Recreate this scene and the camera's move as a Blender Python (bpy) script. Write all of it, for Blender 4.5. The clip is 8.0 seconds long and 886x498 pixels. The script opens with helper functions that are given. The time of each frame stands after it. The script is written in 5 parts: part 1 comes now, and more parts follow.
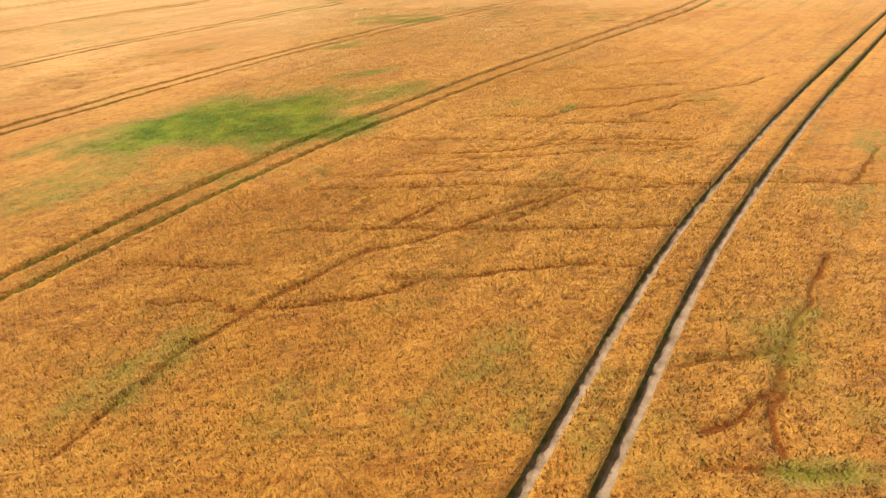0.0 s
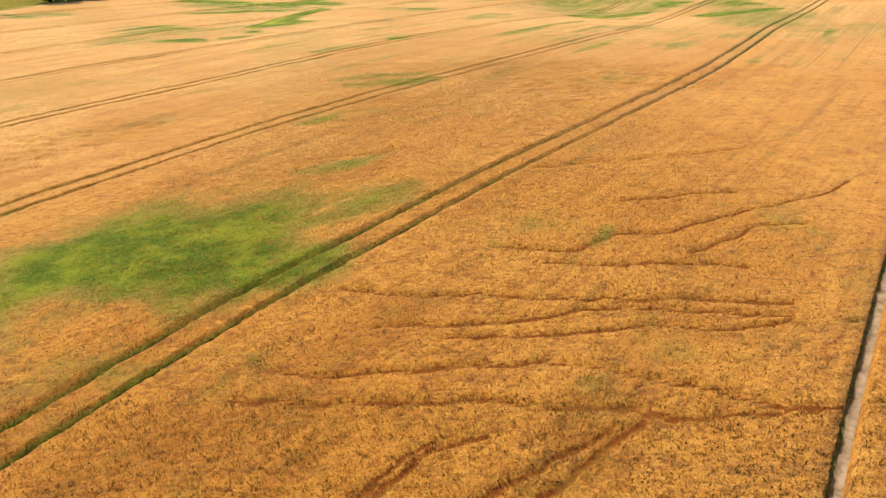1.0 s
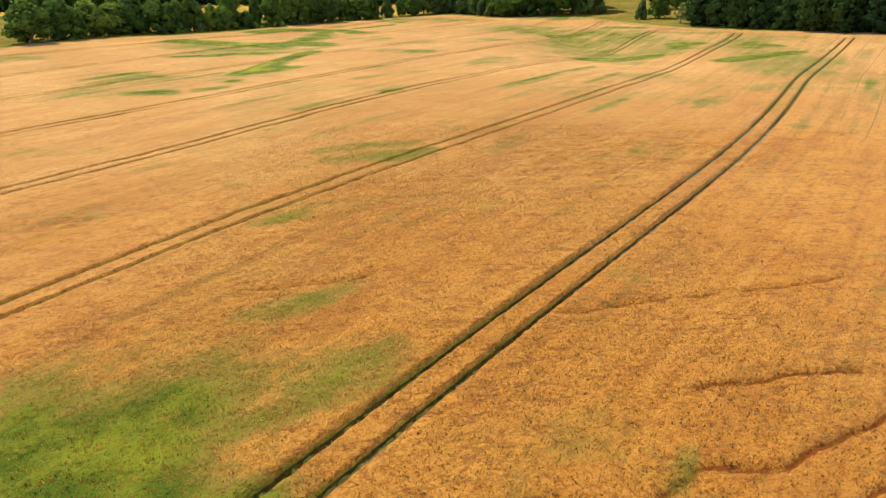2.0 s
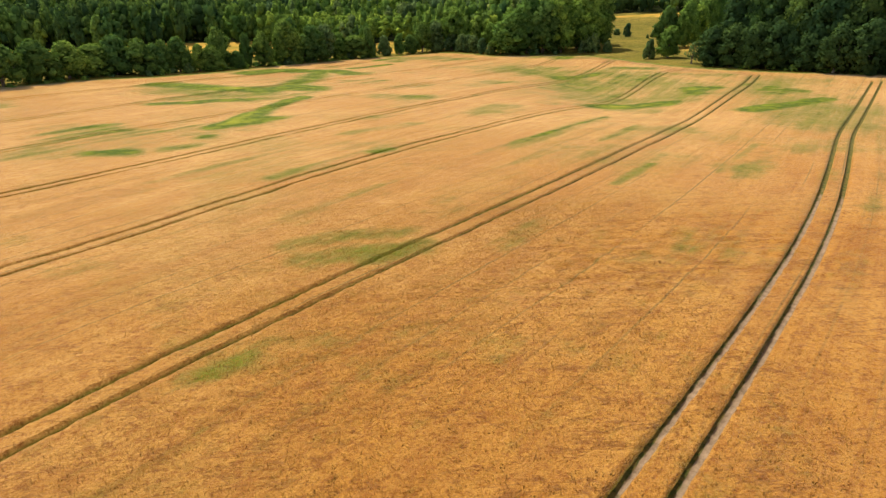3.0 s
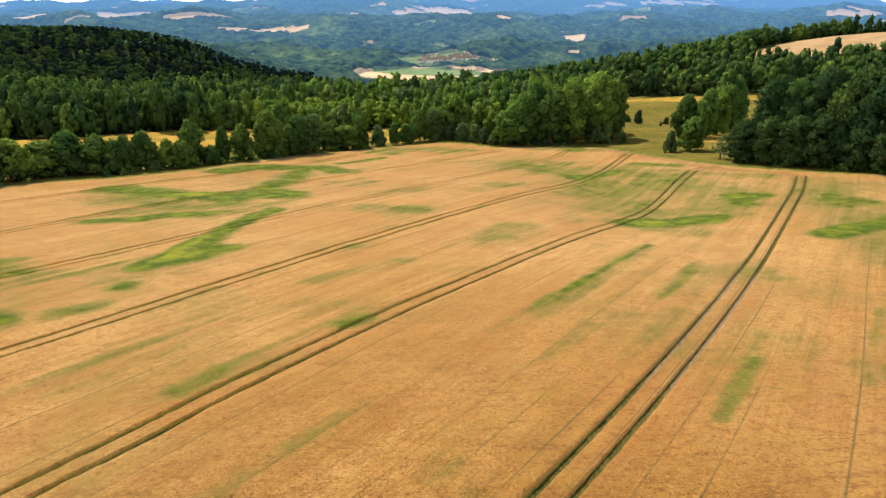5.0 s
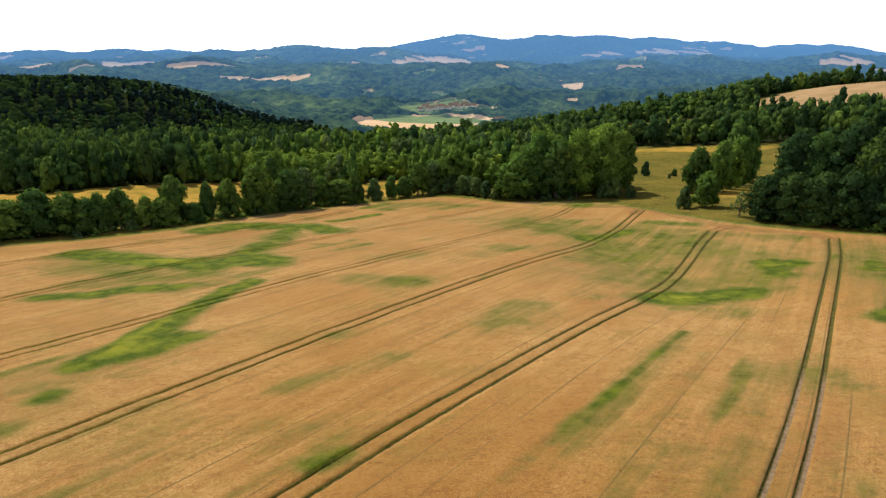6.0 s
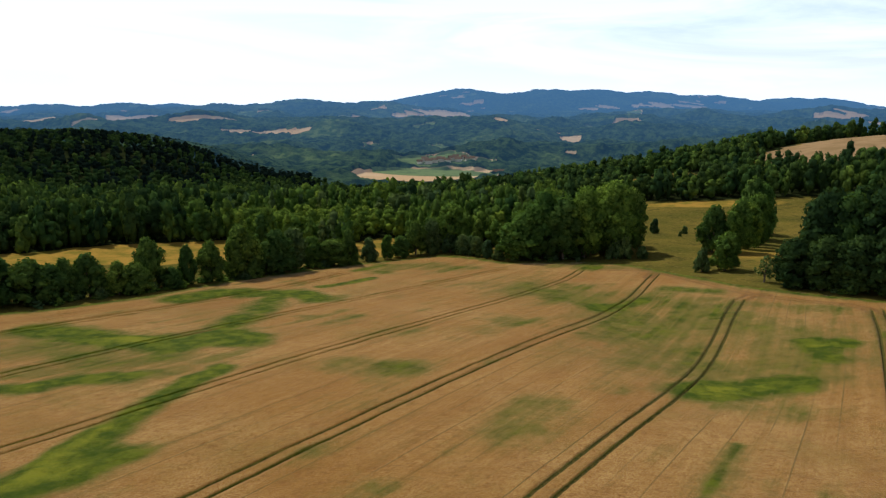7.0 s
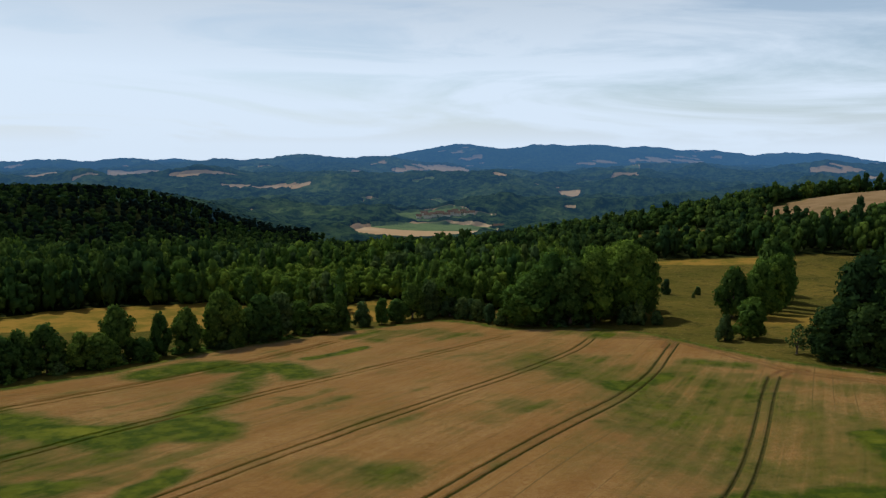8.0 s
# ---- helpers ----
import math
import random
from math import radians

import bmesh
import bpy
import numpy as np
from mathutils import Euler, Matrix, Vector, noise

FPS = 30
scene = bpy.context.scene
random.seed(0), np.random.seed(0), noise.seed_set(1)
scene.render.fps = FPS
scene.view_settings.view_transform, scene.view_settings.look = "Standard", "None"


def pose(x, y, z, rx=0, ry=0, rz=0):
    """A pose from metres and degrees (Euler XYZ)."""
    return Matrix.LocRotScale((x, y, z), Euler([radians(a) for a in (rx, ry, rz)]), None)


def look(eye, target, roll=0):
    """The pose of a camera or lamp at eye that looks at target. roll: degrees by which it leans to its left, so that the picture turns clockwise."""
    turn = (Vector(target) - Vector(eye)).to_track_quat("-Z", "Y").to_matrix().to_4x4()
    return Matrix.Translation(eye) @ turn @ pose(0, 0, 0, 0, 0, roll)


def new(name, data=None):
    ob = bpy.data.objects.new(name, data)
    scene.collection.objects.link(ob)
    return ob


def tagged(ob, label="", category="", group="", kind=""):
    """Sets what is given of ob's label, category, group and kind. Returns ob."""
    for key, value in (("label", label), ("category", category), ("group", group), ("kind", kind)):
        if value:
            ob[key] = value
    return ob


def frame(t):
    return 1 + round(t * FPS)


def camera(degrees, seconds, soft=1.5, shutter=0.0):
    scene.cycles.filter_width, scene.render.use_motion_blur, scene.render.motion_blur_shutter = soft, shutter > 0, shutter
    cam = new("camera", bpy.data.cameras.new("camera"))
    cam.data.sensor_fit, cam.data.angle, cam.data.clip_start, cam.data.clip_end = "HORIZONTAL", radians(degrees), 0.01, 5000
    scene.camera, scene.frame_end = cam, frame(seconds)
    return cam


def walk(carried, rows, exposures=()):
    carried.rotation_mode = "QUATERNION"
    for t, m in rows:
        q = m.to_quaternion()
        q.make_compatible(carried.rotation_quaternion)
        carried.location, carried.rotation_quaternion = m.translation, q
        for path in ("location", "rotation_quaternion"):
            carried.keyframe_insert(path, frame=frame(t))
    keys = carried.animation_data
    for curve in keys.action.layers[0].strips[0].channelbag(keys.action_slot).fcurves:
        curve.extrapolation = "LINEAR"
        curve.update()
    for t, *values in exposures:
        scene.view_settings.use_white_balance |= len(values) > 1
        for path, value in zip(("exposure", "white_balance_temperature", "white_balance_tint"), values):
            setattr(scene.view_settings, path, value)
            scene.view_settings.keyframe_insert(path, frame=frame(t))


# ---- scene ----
cam = camera(68.0, 8.0, soft=1.3)
# seconds, x, y, z of the eye, pitch, yaw, roll
PATH = [
    (0.0, 1.23, -1.13, 13.23, -35.04, 1.35, -0.47),
    (0.5, 1.28, 5.52, 13.09, -33.95, 1.34, -0.47),
    (1.0, 1.29, 12.18, 12.95, -32.85, 1.33, -0.47),
    (1.5, 1.26, 18.84, 12.82, -31.72, 1.32, -0.47),
    (2.0, 1.21, 25.51, 12.70, -30.57, 1.31, -0.47),
    (2.5, 1.13, 32.17, 12.59, -29.36, 1.30, -0.46),
    (3.0, 1.03, 38.83, 12.48, -28.09, 1.28, -0.45),
    (3.5, 0.92, 45.49, 12.39, -26.73, 1.27, -0.45),
    (4.0, 0.80, 52.14, 12.31, -25.26, 1.25, -0.43),
    (4.5, 0.67, 58.77, 12.23, -23.66, 1.23, -0.42),
    (5.0, 0.55, 65.40, 12.17, -21.93, 1.21, -0.41),
    (5.5, 0.43, 72.01, 12.11, -20.06, 1.19, -0.40),
    (6.0, 0.33, 78.60, 12.06, -18.05, 1.16, -0.38),
    (6.5, 0.25, 85.17, 12.02, -15.90, 1.14, -0.36),
    (7.0, 0.19, 91.72, 11.98, -13.66, 1.11, -0.34),
    (7.5, 0.16, 98.24, 11.95, -11.35, 1.08, -0.32),
    (8.0, 0.16, 104.74, 11.93, -9.02, 1.05, -0.29),
]
EXPOSURES = [(0.0, 0.95, 6500, 10), (1.0, 0.83, 6500, 10), (2.0, 0.7, 6500, 10), (3.5, 0.56, 6400, 10), (4.5, 0.56, 6300, 10), (6.0, 0.06, 6150, 8), (7.0, -0.71, 5950, 6), (8.0, -1.24, 5800, 4)]
walk(cam, [(t, pose(x, y, z, 90 + pitch, roll, yaw)) for t, x, y, z, pitch, yaw, roll in PATH], EXPOSURES)

# ---- light: high summer sun from the left and ahead, thin cloud ----
SUN_AZ, SUN_EL = radians(-42), radians(55)      # azimuth from +y, clockwise
sun_dir = Vector((math.sin(SUN_AZ) * math.cos(SUN_EL), math.cos(SUN_AZ) * math.cos(SUN_EL), math.sin(SUN_EL)))
sun = new("sun", bpy.data.lights.new("sun", "SUN"))
sun.data.energy, sun.data.angle, sun.data.color = 5.0, radians(0.8), (1.0, 0.91, 0.76)
sun.matrix_world = look(sun_dir * 500, (0, 0, 0))

world = bpy.data.worlds.new("sky")
scene.world = world
world.use_nodes = True
wt = world.node_tree
wt.nodes.clear()


def wnode(kind, **inputs):
    n = wt.nodes.new(kind)
    for k, v in inputs.items():
        n.inputs[k].default_value = v
    return n


def wlink(a, i, b, j):
    wt.links.new(a.outputs[i], b.inputs[j])


w_out = wnode("ShaderNodeOutputWorld")
w_sky = wnode("ShaderNodeTexSky")
w_sky.sky_type, w_sky.sun_disc = "NISHITA", False
w_sky.sun_elevation, w_sky.sun_rotation = SUN_EL, SUN_AZ
w_bg = wnode("ShaderNodeBackground", Strength=0.20)
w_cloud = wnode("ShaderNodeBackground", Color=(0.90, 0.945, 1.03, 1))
w_mix = wnode("ShaderNodeMixShader")
w_co = wnode("ShaderNodeTexCoord")
w_sep = wnode("ShaderNodeSeparateXYZ")
wlink(w_co, "Generated", w_sep, 0)
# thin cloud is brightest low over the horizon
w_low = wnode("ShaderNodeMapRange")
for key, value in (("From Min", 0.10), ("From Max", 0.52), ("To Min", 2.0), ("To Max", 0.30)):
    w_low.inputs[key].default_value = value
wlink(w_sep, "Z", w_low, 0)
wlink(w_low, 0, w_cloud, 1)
w_map = wnode("ShaderNodeMapping", Scale=(1.2, 1.2, 9.0), Location=(0.3, 0.2, 0.12), Rotation=(0, radians(3), 0))
wlink(w_co, "Generated", w_map, 0)
w_noise = wnode("ShaderNodeTexNoise", Scale=1.5, Detail=9.0, Roughness=0.6, Distortion=0.9)
wlink(w_map, 0, w_noise, 0)
w_ramp = wnode("ShaderNodeValToRGB")
w_ramp.color_ramp.elements[0].position, w_ramp.color_ramp.elements[0].color = 0.34, (0.42, 0.42, 0.42, 1)
w_ramp.color_ramp.elements[1].position, w_ramp.color_ramp.elements[1].color = 0.54, (0.97, 0.97, 0.97, 1)
wlink(w_noise, "Fac", w_ramp, 0)
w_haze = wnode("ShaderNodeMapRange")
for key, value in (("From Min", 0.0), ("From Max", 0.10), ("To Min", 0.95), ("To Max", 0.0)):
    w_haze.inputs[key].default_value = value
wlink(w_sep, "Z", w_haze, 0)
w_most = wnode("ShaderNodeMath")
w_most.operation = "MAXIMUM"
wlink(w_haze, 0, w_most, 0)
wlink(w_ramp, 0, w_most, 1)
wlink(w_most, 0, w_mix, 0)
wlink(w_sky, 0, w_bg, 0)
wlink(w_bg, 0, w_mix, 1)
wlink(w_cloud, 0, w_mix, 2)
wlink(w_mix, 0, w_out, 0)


# ---- materials ----
class Nodes:
    """A small builder for one node material."""

    def __init__(self, name, rough=0.8, spec=0.2):
        self.mat = bpy.data.materials.new(name)
        self.mat.use_nodes = True
        self.t = self.mat.node_tree
        self.bsdf = self.t.nodes["Principled BSDF"]
        self.bsdf.inputs["Roughness"].default_value = rough
        self.bsdf.inputs["Specular IOR Level"].default_value = spec
        self.geo = self.t.nodes.new("ShaderNodeNewGeometry")

    def put(self, socket, value):
        if isinstance(value, bpy.types.NodeSocket):
            self.t.links.new(value, socket)
        elif isinstance(value, tuple):
            socket.default_value = (*value, 1) if len(value) == 3 and socket.type == "RGBA" else value
        else:
            socket.default_value = value

    def noise(self, scale, detail=3.0, rough=0.55, where=None, stretch=None, distortion=0.0):
        n = self.t.nodes.new("ShaderNodeTexNoise")
        n.inputs["Scale"].default_value, n.inputs["Detail"].default_value = scale, detail
        n.inputs["Roughness"].default_value, n.inputs["Distortion"].default_value = rough, distortion
        where = where or self.geo.outputs["Position"]
        if stretch:
            m = self.t.nodes.new("ShaderNodeMapping")
            turn, m = m, self.t.nodes.new("ShaderNodeMapping")
            turn.inputs["Rotation"].default_value, m.inputs["Scale"].default_value = (0, 0, stretch[3]), stretch[:3]
            self.t.links.new(where, turn.inputs[0])
            self.t.links.new(turn.outputs[0], m.inputs[0])
            where = m.outputs[0]
        self.t.links.new(where, n.inputs["Vector"])
        return n.outputs["Fac"]

    def ramp(self, fac, lo, hi):
        n = self.t.nodes.new("ShaderNodeMapRange")
        n.interpolation_type = "SMOOTHSTEP"
        self.put(n.inputs["Value"], fac)
        n.inputs["From Min"].default_value, n.inputs["From Max"].default_value = lo, hi
        return n.outputs[0]

    def mix(self, fac, a, b, mode="MIX"):
        n = self.t.nodes.new("ShaderNodeMix")
        n.data_type, n.blend_type = "RGBA", mode
        self.put(n.inputs[0], fac)
        self.put(n.inputs[6], a)
        self.put(n.inputs[7], b)
        return n.outputs[2]

    def math(self, op, a, b=0.0):
        n = self.t.nodes.new("ShaderNodeMath")
        n.operation = op
        self.put(n.inputs[0], a)
        self.put(n.inputs[1], b)
        return n.outputs[0]

    def attr(self, name):
        n = self.t.nodes.new("ShaderNodeAttribute")
        n.attribute_name = name
        return n.outputs["Fac"]

    def island(self):
        return self.geo.outputs["Random Per Island"]

    def base(self, value):
        self.put(self.bsdf.inputs["Base Color"], value)
        return self

    def bump(self, height, strength=0.5, distance=0.05):
        n = self.t.nodes.new("ShaderNodeBump")
        n.inputs["Strength"].default_value, n.inputs["Distance"].default_value = strength, distance
        self.put(n.inputs["Height"], height)
        self.t.links.new(n.outputs[0], self.bsdf.inputs["Normal"])
        return self

    def translucent(self, colour, amount):
        tr = self.t.nodes.new("ShaderNodeBsdfTranslucent")
        self.put(tr.inputs["Color"], colour)
        mx = self.t.nodes.new("ShaderNodeMixShader")
        mx.inputs[0].default_value = amount
        out = self.t.nodes["Material Output"]
        self.t.links.new(self.bsdf.outputs[0], mx.inputs[1])
        self.t.links.new(tr.outputs[0], mx.inputs[2])
        self.t.links.new(mx.outputs[0], out.inputs["Surface"])
        return self


def wheat_material(name, straw_a, straw_b, deep, far_a, far_b, weed_a, weed_b, foot=None):
    """Straw colours near by and, paled as at a grazing view, far off; drill rows and seams, green weeds."""
    m = Nodes(name, 0.85, 0.03)
    m.bsdf.inputs["Sheen Roughness"].default_value = 0.36
    m.bsdf.inputs["Sheen Tint"].default_value = (1.0, 0.87, 0.68, 1)
    across, pale_straw = m.attr("across"), m.attr("pale_straw")
    along = m.t.nodes.new("ShaderNodeSeparateXYZ")
    m.t.links.new(m.geo.outputs["Position"], along.inputs[0])

    def drilled(pull, shift=0.0):
        """Coordinates across the drill rows and, drawn out, along them."""
        c = m.t.nodes.new("ShaderNodeCombineXYZ")
        m.put(c.inputs[0], across)
        m.put(c.inputs[1], m.math("MULTIPLY", along.outputs["Y"], pull))
        c.inputs[2].default_value = shift
        return c.outputs[0]

    broad = m.noise(0.045, 4.0, 0.6)
    mid = m.noise(0.40, 5.0, 0.65)
    fine = m.noise(7.5, 2.0, 0.6)
    rows = m.noise(0.50, 5.0, 0.7, where=drilled(0.05))
    drill = m.noise(3.2, 3.0, 0.6, where=drilled(0.03, 5.0))
    # far_a and far_b paint in the paleness straw shows at grazing angles
    light = m.mix(m.ramp(broad, 0.36, 0.66), m.mix(pale_straw, straw_a, far_a), m.mix(pale_straw, straw_b, far_b))
    pale = m.mix(pale_straw, straw_b, far_b)
    dusk = m.mix(pale_straw, deep, m.mix(0.6, far_a, deep))
    straw = m.mix(m.math("MULTIPLY", m.ramp(mid, 0.42, 0.80), 0.5), light, dusk)
    straw = m.mix(m.math("MULTIPLY", m.ramp(rows, 0.50, 0.74), 0.7), straw, dusk)
    straw = m.mix(m.math("MULTIPLY", m.ramp(m.math("SUBTRACT", 1.0, rows), 0.50, 0.70), 0.8), straw, pale)
    straw = m.mix(m.math("MULTIPLY", m.ramp(drill, 0.48, 0.74), 0.45), straw, dusk)
    straw = m.mix(m.math("MULTIPLY", m.ramp(fine, 0.44, 0.62), m.math("ADD", 0.30, m.math("MULTIPLY", pale_straw, 0.45))), straw, dusk)
    straw = m.mix(m.math("MULTIPLY", m.ramp(m.noise(0.07, 5.0, 0.65), 0.50, 0.68), m.math("MULTIPLY", pale_straw, 0.6)), straw, (0.23, 0.150, 0.030))
    clump = m.noise(1.4, 3.0, 0.65)
    straw = m.mix(m.math("MULTIPLY", m.ramp(clump, 0.50, 0.72), m.math("ADD", 0.42, m.math("MULTIPLY", pale_straw, 0.32))), straw, dusk)
    grit = m.noise(3.4, 3.0, 0.7)
    straw = m.mix(m.math("MULTIPLY", m.ramp(grit, 0.50, 0.68), 0.45), straw, dusk)
    straw = m.mix(m.math("MULTIPLY", m.ramp(m.math("SUBTRACT", 1.0, grit), 0.54, 0.70), 0.40), straw, pale)
    straw = m.mix(m.math("MULTIPLY", m.ramp(m.noise(0.16, 5.0, 0.7, where=drilled(0.25, 9.0)), 0.48, 0.70), 0.45), straw, dusk)
    # thin wavering gaps where the crop has parted
    wave = m.noise(1.0, 3.0, 0.6, stretch=(0.28, 1.1, 1.0, radians(-6)))
    wave = m.math("SUBTRACT", 1.0, m.ramp(m.math("ABSOLUTE", m.math("SUBTRACT", wave, 0.5)), 0.006, 0.032))
    wave = m.math("MULTIPLY", wave, m.ramp(m.noise(0.35, 4.0, 0.7), 0.42, 0.56))
    straw = m.mix(m.math("MULTIPLY", wave, m.math("SUBTRACT", 0.68, m.math("MULTIPLY", pale_straw, 0.36))), straw, (0.15, 0.056, 0.013))
    # seams between the drill's passes, 3 m apart, some open and some closed
    cell = m.math("DIVIDE", m.math("SUBTRACT", across, 0.38), 3.0)
    gap = m.math("ABSOLUTE", m.math("SUBTRACT", m.math("FRACT", m.math("ADD", cell, 0.5)), 0.5))
    c = m.t.nodes.new("ShaderNodeCombineXYZ")
    m.put(c.inputs[0], m.math("MULTIPLY", m.math("ROUND", cell), 5.37))
    m.put(c.inputs[1], m.math("MULTIPLY", along.outputs["Y"], 0.022))
    open_seam = m.ramp(m.noise(1.0, 3.0, 0.6, where=c.outputs[0]), 0.43, 0.60)
    seam = m.math("MULTIPLY", m.math("SUBTRACT", 1.0, m.ramp(gap, 0.010, 0.036)), m.math("MULTIPLY", open_seam, m.math("MULTIPLY", m.ramp(along.outputs["Y"], 50.0, 80.0), 0.85)))
    straw = m.mix(seam, straw, (0.125, 0.082, 0.022))
    straw = m.mix(m.math("MULTIPLY", m.attr("trod"), 0.9), straw, (0.15, 0.056, 0.013))
    # trails: a ragged, thin parting of the crop
    trail = m.math("ADD", m.attr("trail"), m.math("MULTIPLY", m.math("SUBTRACT", m.noise(4.5, 3.0, 0.7), 0.5), 0.34))
    trail = m.math("MULTIPLY", m.ramp(trail, 0.74, 0.88), m.ramp(m.math("ADD", m.noise(0.55, 3.0, 0.6), m.math("MULTIPLY", m.attr("trail"), 0.10)), 0.36, 0.50))
    trail = m.math("MULTIPLY", trail, m.math("SUBTRACT", 0.94, m.math("MULTIPLY", m.ramp(along.outputs["Y"], 44.0, 66.0), 0.66)))
    straw = m.mix(trail, straw, (0.125, 0.036, 0.007))
    weed = m.mix(m.ramp(m.noise(0.35, 5.0, 0.7), 0.38, 0.66), weed_a, weed_b)
    w = m.attr("weed")
    glow = m.ramp(m.math("ADD", w, m.math("MULTIPLY", m.math("SUBTRACT", m.noise(0.5, 5.0, 0.75), 0.5), 1.6)), 1.15, 1.9)
    weed = m.mix(m.math("MULTIPLY", glow, 0.75), weed, (0.24, 0.235, 0.020))
    rough = m.mix(pale_straw, (1.2, 1.2, 1.2), (0.85, 0.85, 0.85))
    fac = m.math("ADD", w, m.math("MULTIPLY", m.math("SUBTRACT", m.noise(0.8, 8.0, 0.8), 0.5), rough))
    fac = m.math("ADD", fac, m.math("MULTIPLY", m.math("SUBTRACT", rows, 0.5), 1.0))
    straw = m.mix(m.math("MULTIPLY", m.ramp(fac, 0.0, 0.5), 0.75), straw, (0.150, 0.120, 0.020))
    lush = m.ramp(fac, 0.24, 0.90)
    col = m.mix(lush, straw, weed)
    bare = m.math("MULTIPLY", m.math("SUBTRACT", 1.0, trail), m.math("SUBTRACT", 1.0, m.math("MULTIPLY", lush, 0.85)))
    m.put(m.bsdf.inputs["Sheen Weight"], m.math("MULTIPLY", bare, m.math("ADD", 0.115, m.math("MULTIPLY", pale_straw, 0.06))))
    # shade in the gaps between the plants, painted into the colour in loose ripples
    gap_shade = m.math("ADD", m.noise(4.2, 2.5, 0.65), m.math("MULTIPLY", m.math("SUBTRACT", m.noise(0.9, 3.0, 0.6, stretch=(0.35, 1.6, 1.0, radians(-8))), 0.5), 0.45))
    gap_shade = m.math("MULTIPLY", m.ramp(gap_shade, 0.53, 0.66), m.math("SUBTRACT", 0.62, m.math("MULTIPLY", pale_straw, 0.30)))
    col = m.mix(gap_shade, col, m.mix(0.85, col, (0.42, 0.24, 0.15), "MULTIPLY"))
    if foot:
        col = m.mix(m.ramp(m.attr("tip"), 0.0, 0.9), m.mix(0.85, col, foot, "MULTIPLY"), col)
        col = m.mix(1.0, col, m.mix(m.island(), (0.82, 0.80, 0.76), (1.14, 1.16, 1.20)), "MULTIPLY")
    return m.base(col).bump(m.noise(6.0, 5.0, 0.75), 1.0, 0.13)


wheat_sheet = wheat_material("wheat_canopy", (0.337, 0.147, 0.020), (0.384, 0.186, 0.032), (0.178, 0.053, 0.008), (0.366, 0.193, 0.045), (0.490, 0.294, 0.096), (0.048, 0.076, 0.006), (0.135, 0.150, 0.012)).mat
wheat_ear = wheat_material("wheat_ears", (0.402, 0.185, 0.031), (0.468, 0.241, 0.055), (0.281, 0.105, 0.015), (0.380, 0.200, 0.052), (0.462, 0.280, 0.094), (0.046, 0.072, 0.006), (0.108, 0.124, 0.011), foot=(0.68, 0.46, 0.24))
wheat_ear.translucent((0.50, 0.26, 0.05), 0.42)
wheat_ear = wheat_ear.mat

m = Nodes("wheel_track", 0.95, 0.1)
soil = m.mix(m.ramp(m.noise(2.2, 5.0, 0.7), 0.35, 0.7), (0.235, 0.165, 0.105), (0.12, 0.082, 0.048))
grn = m.mix(m.ramp(m.noise(3.0, 3.0), 0.4, 0.6), (0.050, 0.058, 0.012), (0.120, 0.090, 0.022))
m.base(m.mix(m.ramp(m.math("ADD", m.attr("lush"), m.math("SUBTRACT", m.noise(0.5, 5.0, 0.7), 0.5)), 0.30, 0.62), soil, grn)).bump(m.noise(8.0, 5.0, 0.7), 0.8, 0.06)
track_mat = m.mat

m = Nodes("ground_cover", 0.95, 0.0)
grass = m.mix(m.ramp(m.noise(0.05, 5.0, 0.65), 0.35, 0.65), (0.085, 0.080, 0.017), (0.200, 0.138, 0.030))
grass = m.mix(m.ramp(m.noise(0.5, 6.0, 0.75), 0.40, 0.66), grass, (0.125, 0.108, 0.020))
grass = m.mix(m.math("MULTIPLY", m.ramp(m.noise(0.20, 6.0, 0.75), 0.48, 0.62), 0.8), grass, (0.060, 0.058, 0.015))
grass = m.mix(m.math("MULTIPLY", m.ramp(m.noise(0.9, 5.0, 0.8), 0.52, 0.66), 0.7), grass, (0.22, 0.165, 0.05))
dry = m.mix(m.ramp(m.noise(0.10, 6.0, 0.7), 0.40, 0.62), (0.36, 0.212, 0.042), (0.19, 0.150, 0.026))
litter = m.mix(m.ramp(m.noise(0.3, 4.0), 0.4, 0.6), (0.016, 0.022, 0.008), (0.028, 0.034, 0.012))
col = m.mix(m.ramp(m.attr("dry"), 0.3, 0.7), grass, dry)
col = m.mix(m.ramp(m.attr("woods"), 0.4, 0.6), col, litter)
m.base(m.mix(m.ramp(m.attr("tilled"), 0.4, 0.6), col, m.mix(m.ramp(m.noise(0.06, 5.0, 0.65), 0.36, 0.66), (0.36, 0.235, 0.125), (0.27, 0.175, 0.085)))).bump(m.noise(2.0, 5.0, 0.7), 0.6, 0.3)
ground_mat = m.mat


def leaf_material(name, dark, light, glow, spread=1.0):
    m = Nodes(name, 0.8, 0.0)
    info = m.t.nodes.new("ShaderNodeObjectInfo")
    own = m.math("FRACT", m.math("ADD", info.outputs["Random"], m.attr("tint")))
    col = m.mix(m.math("ADD", 0.22, m.math("MULTIPLY", m.island(), 0.62)), dark, light)
    col = m.mix(spread, col, m.mix(own, (0.58, 0.70, 0.80), (1.40, 1.25, 0.90)), "MULTIPLY")
    stand = m.mix(m.ramp(m.noise(0.05, 2.0, 0.6), 0.34, 0.66), (0.66, 0.74, 0.78), (1.18, 1.14, 0.95))
    col = m.mix(1.0, col, stand, "MULTIPLY")
    col = m.mix(m.ramp(m.noise(0.9, 4.0, 0.7), 0.40, 0.75), col, dark)
    return m.base(col).bump(m.noise(1.6, 4.0, 0.75), 0.6, 0.4).translucent(glow, 0.17).mat


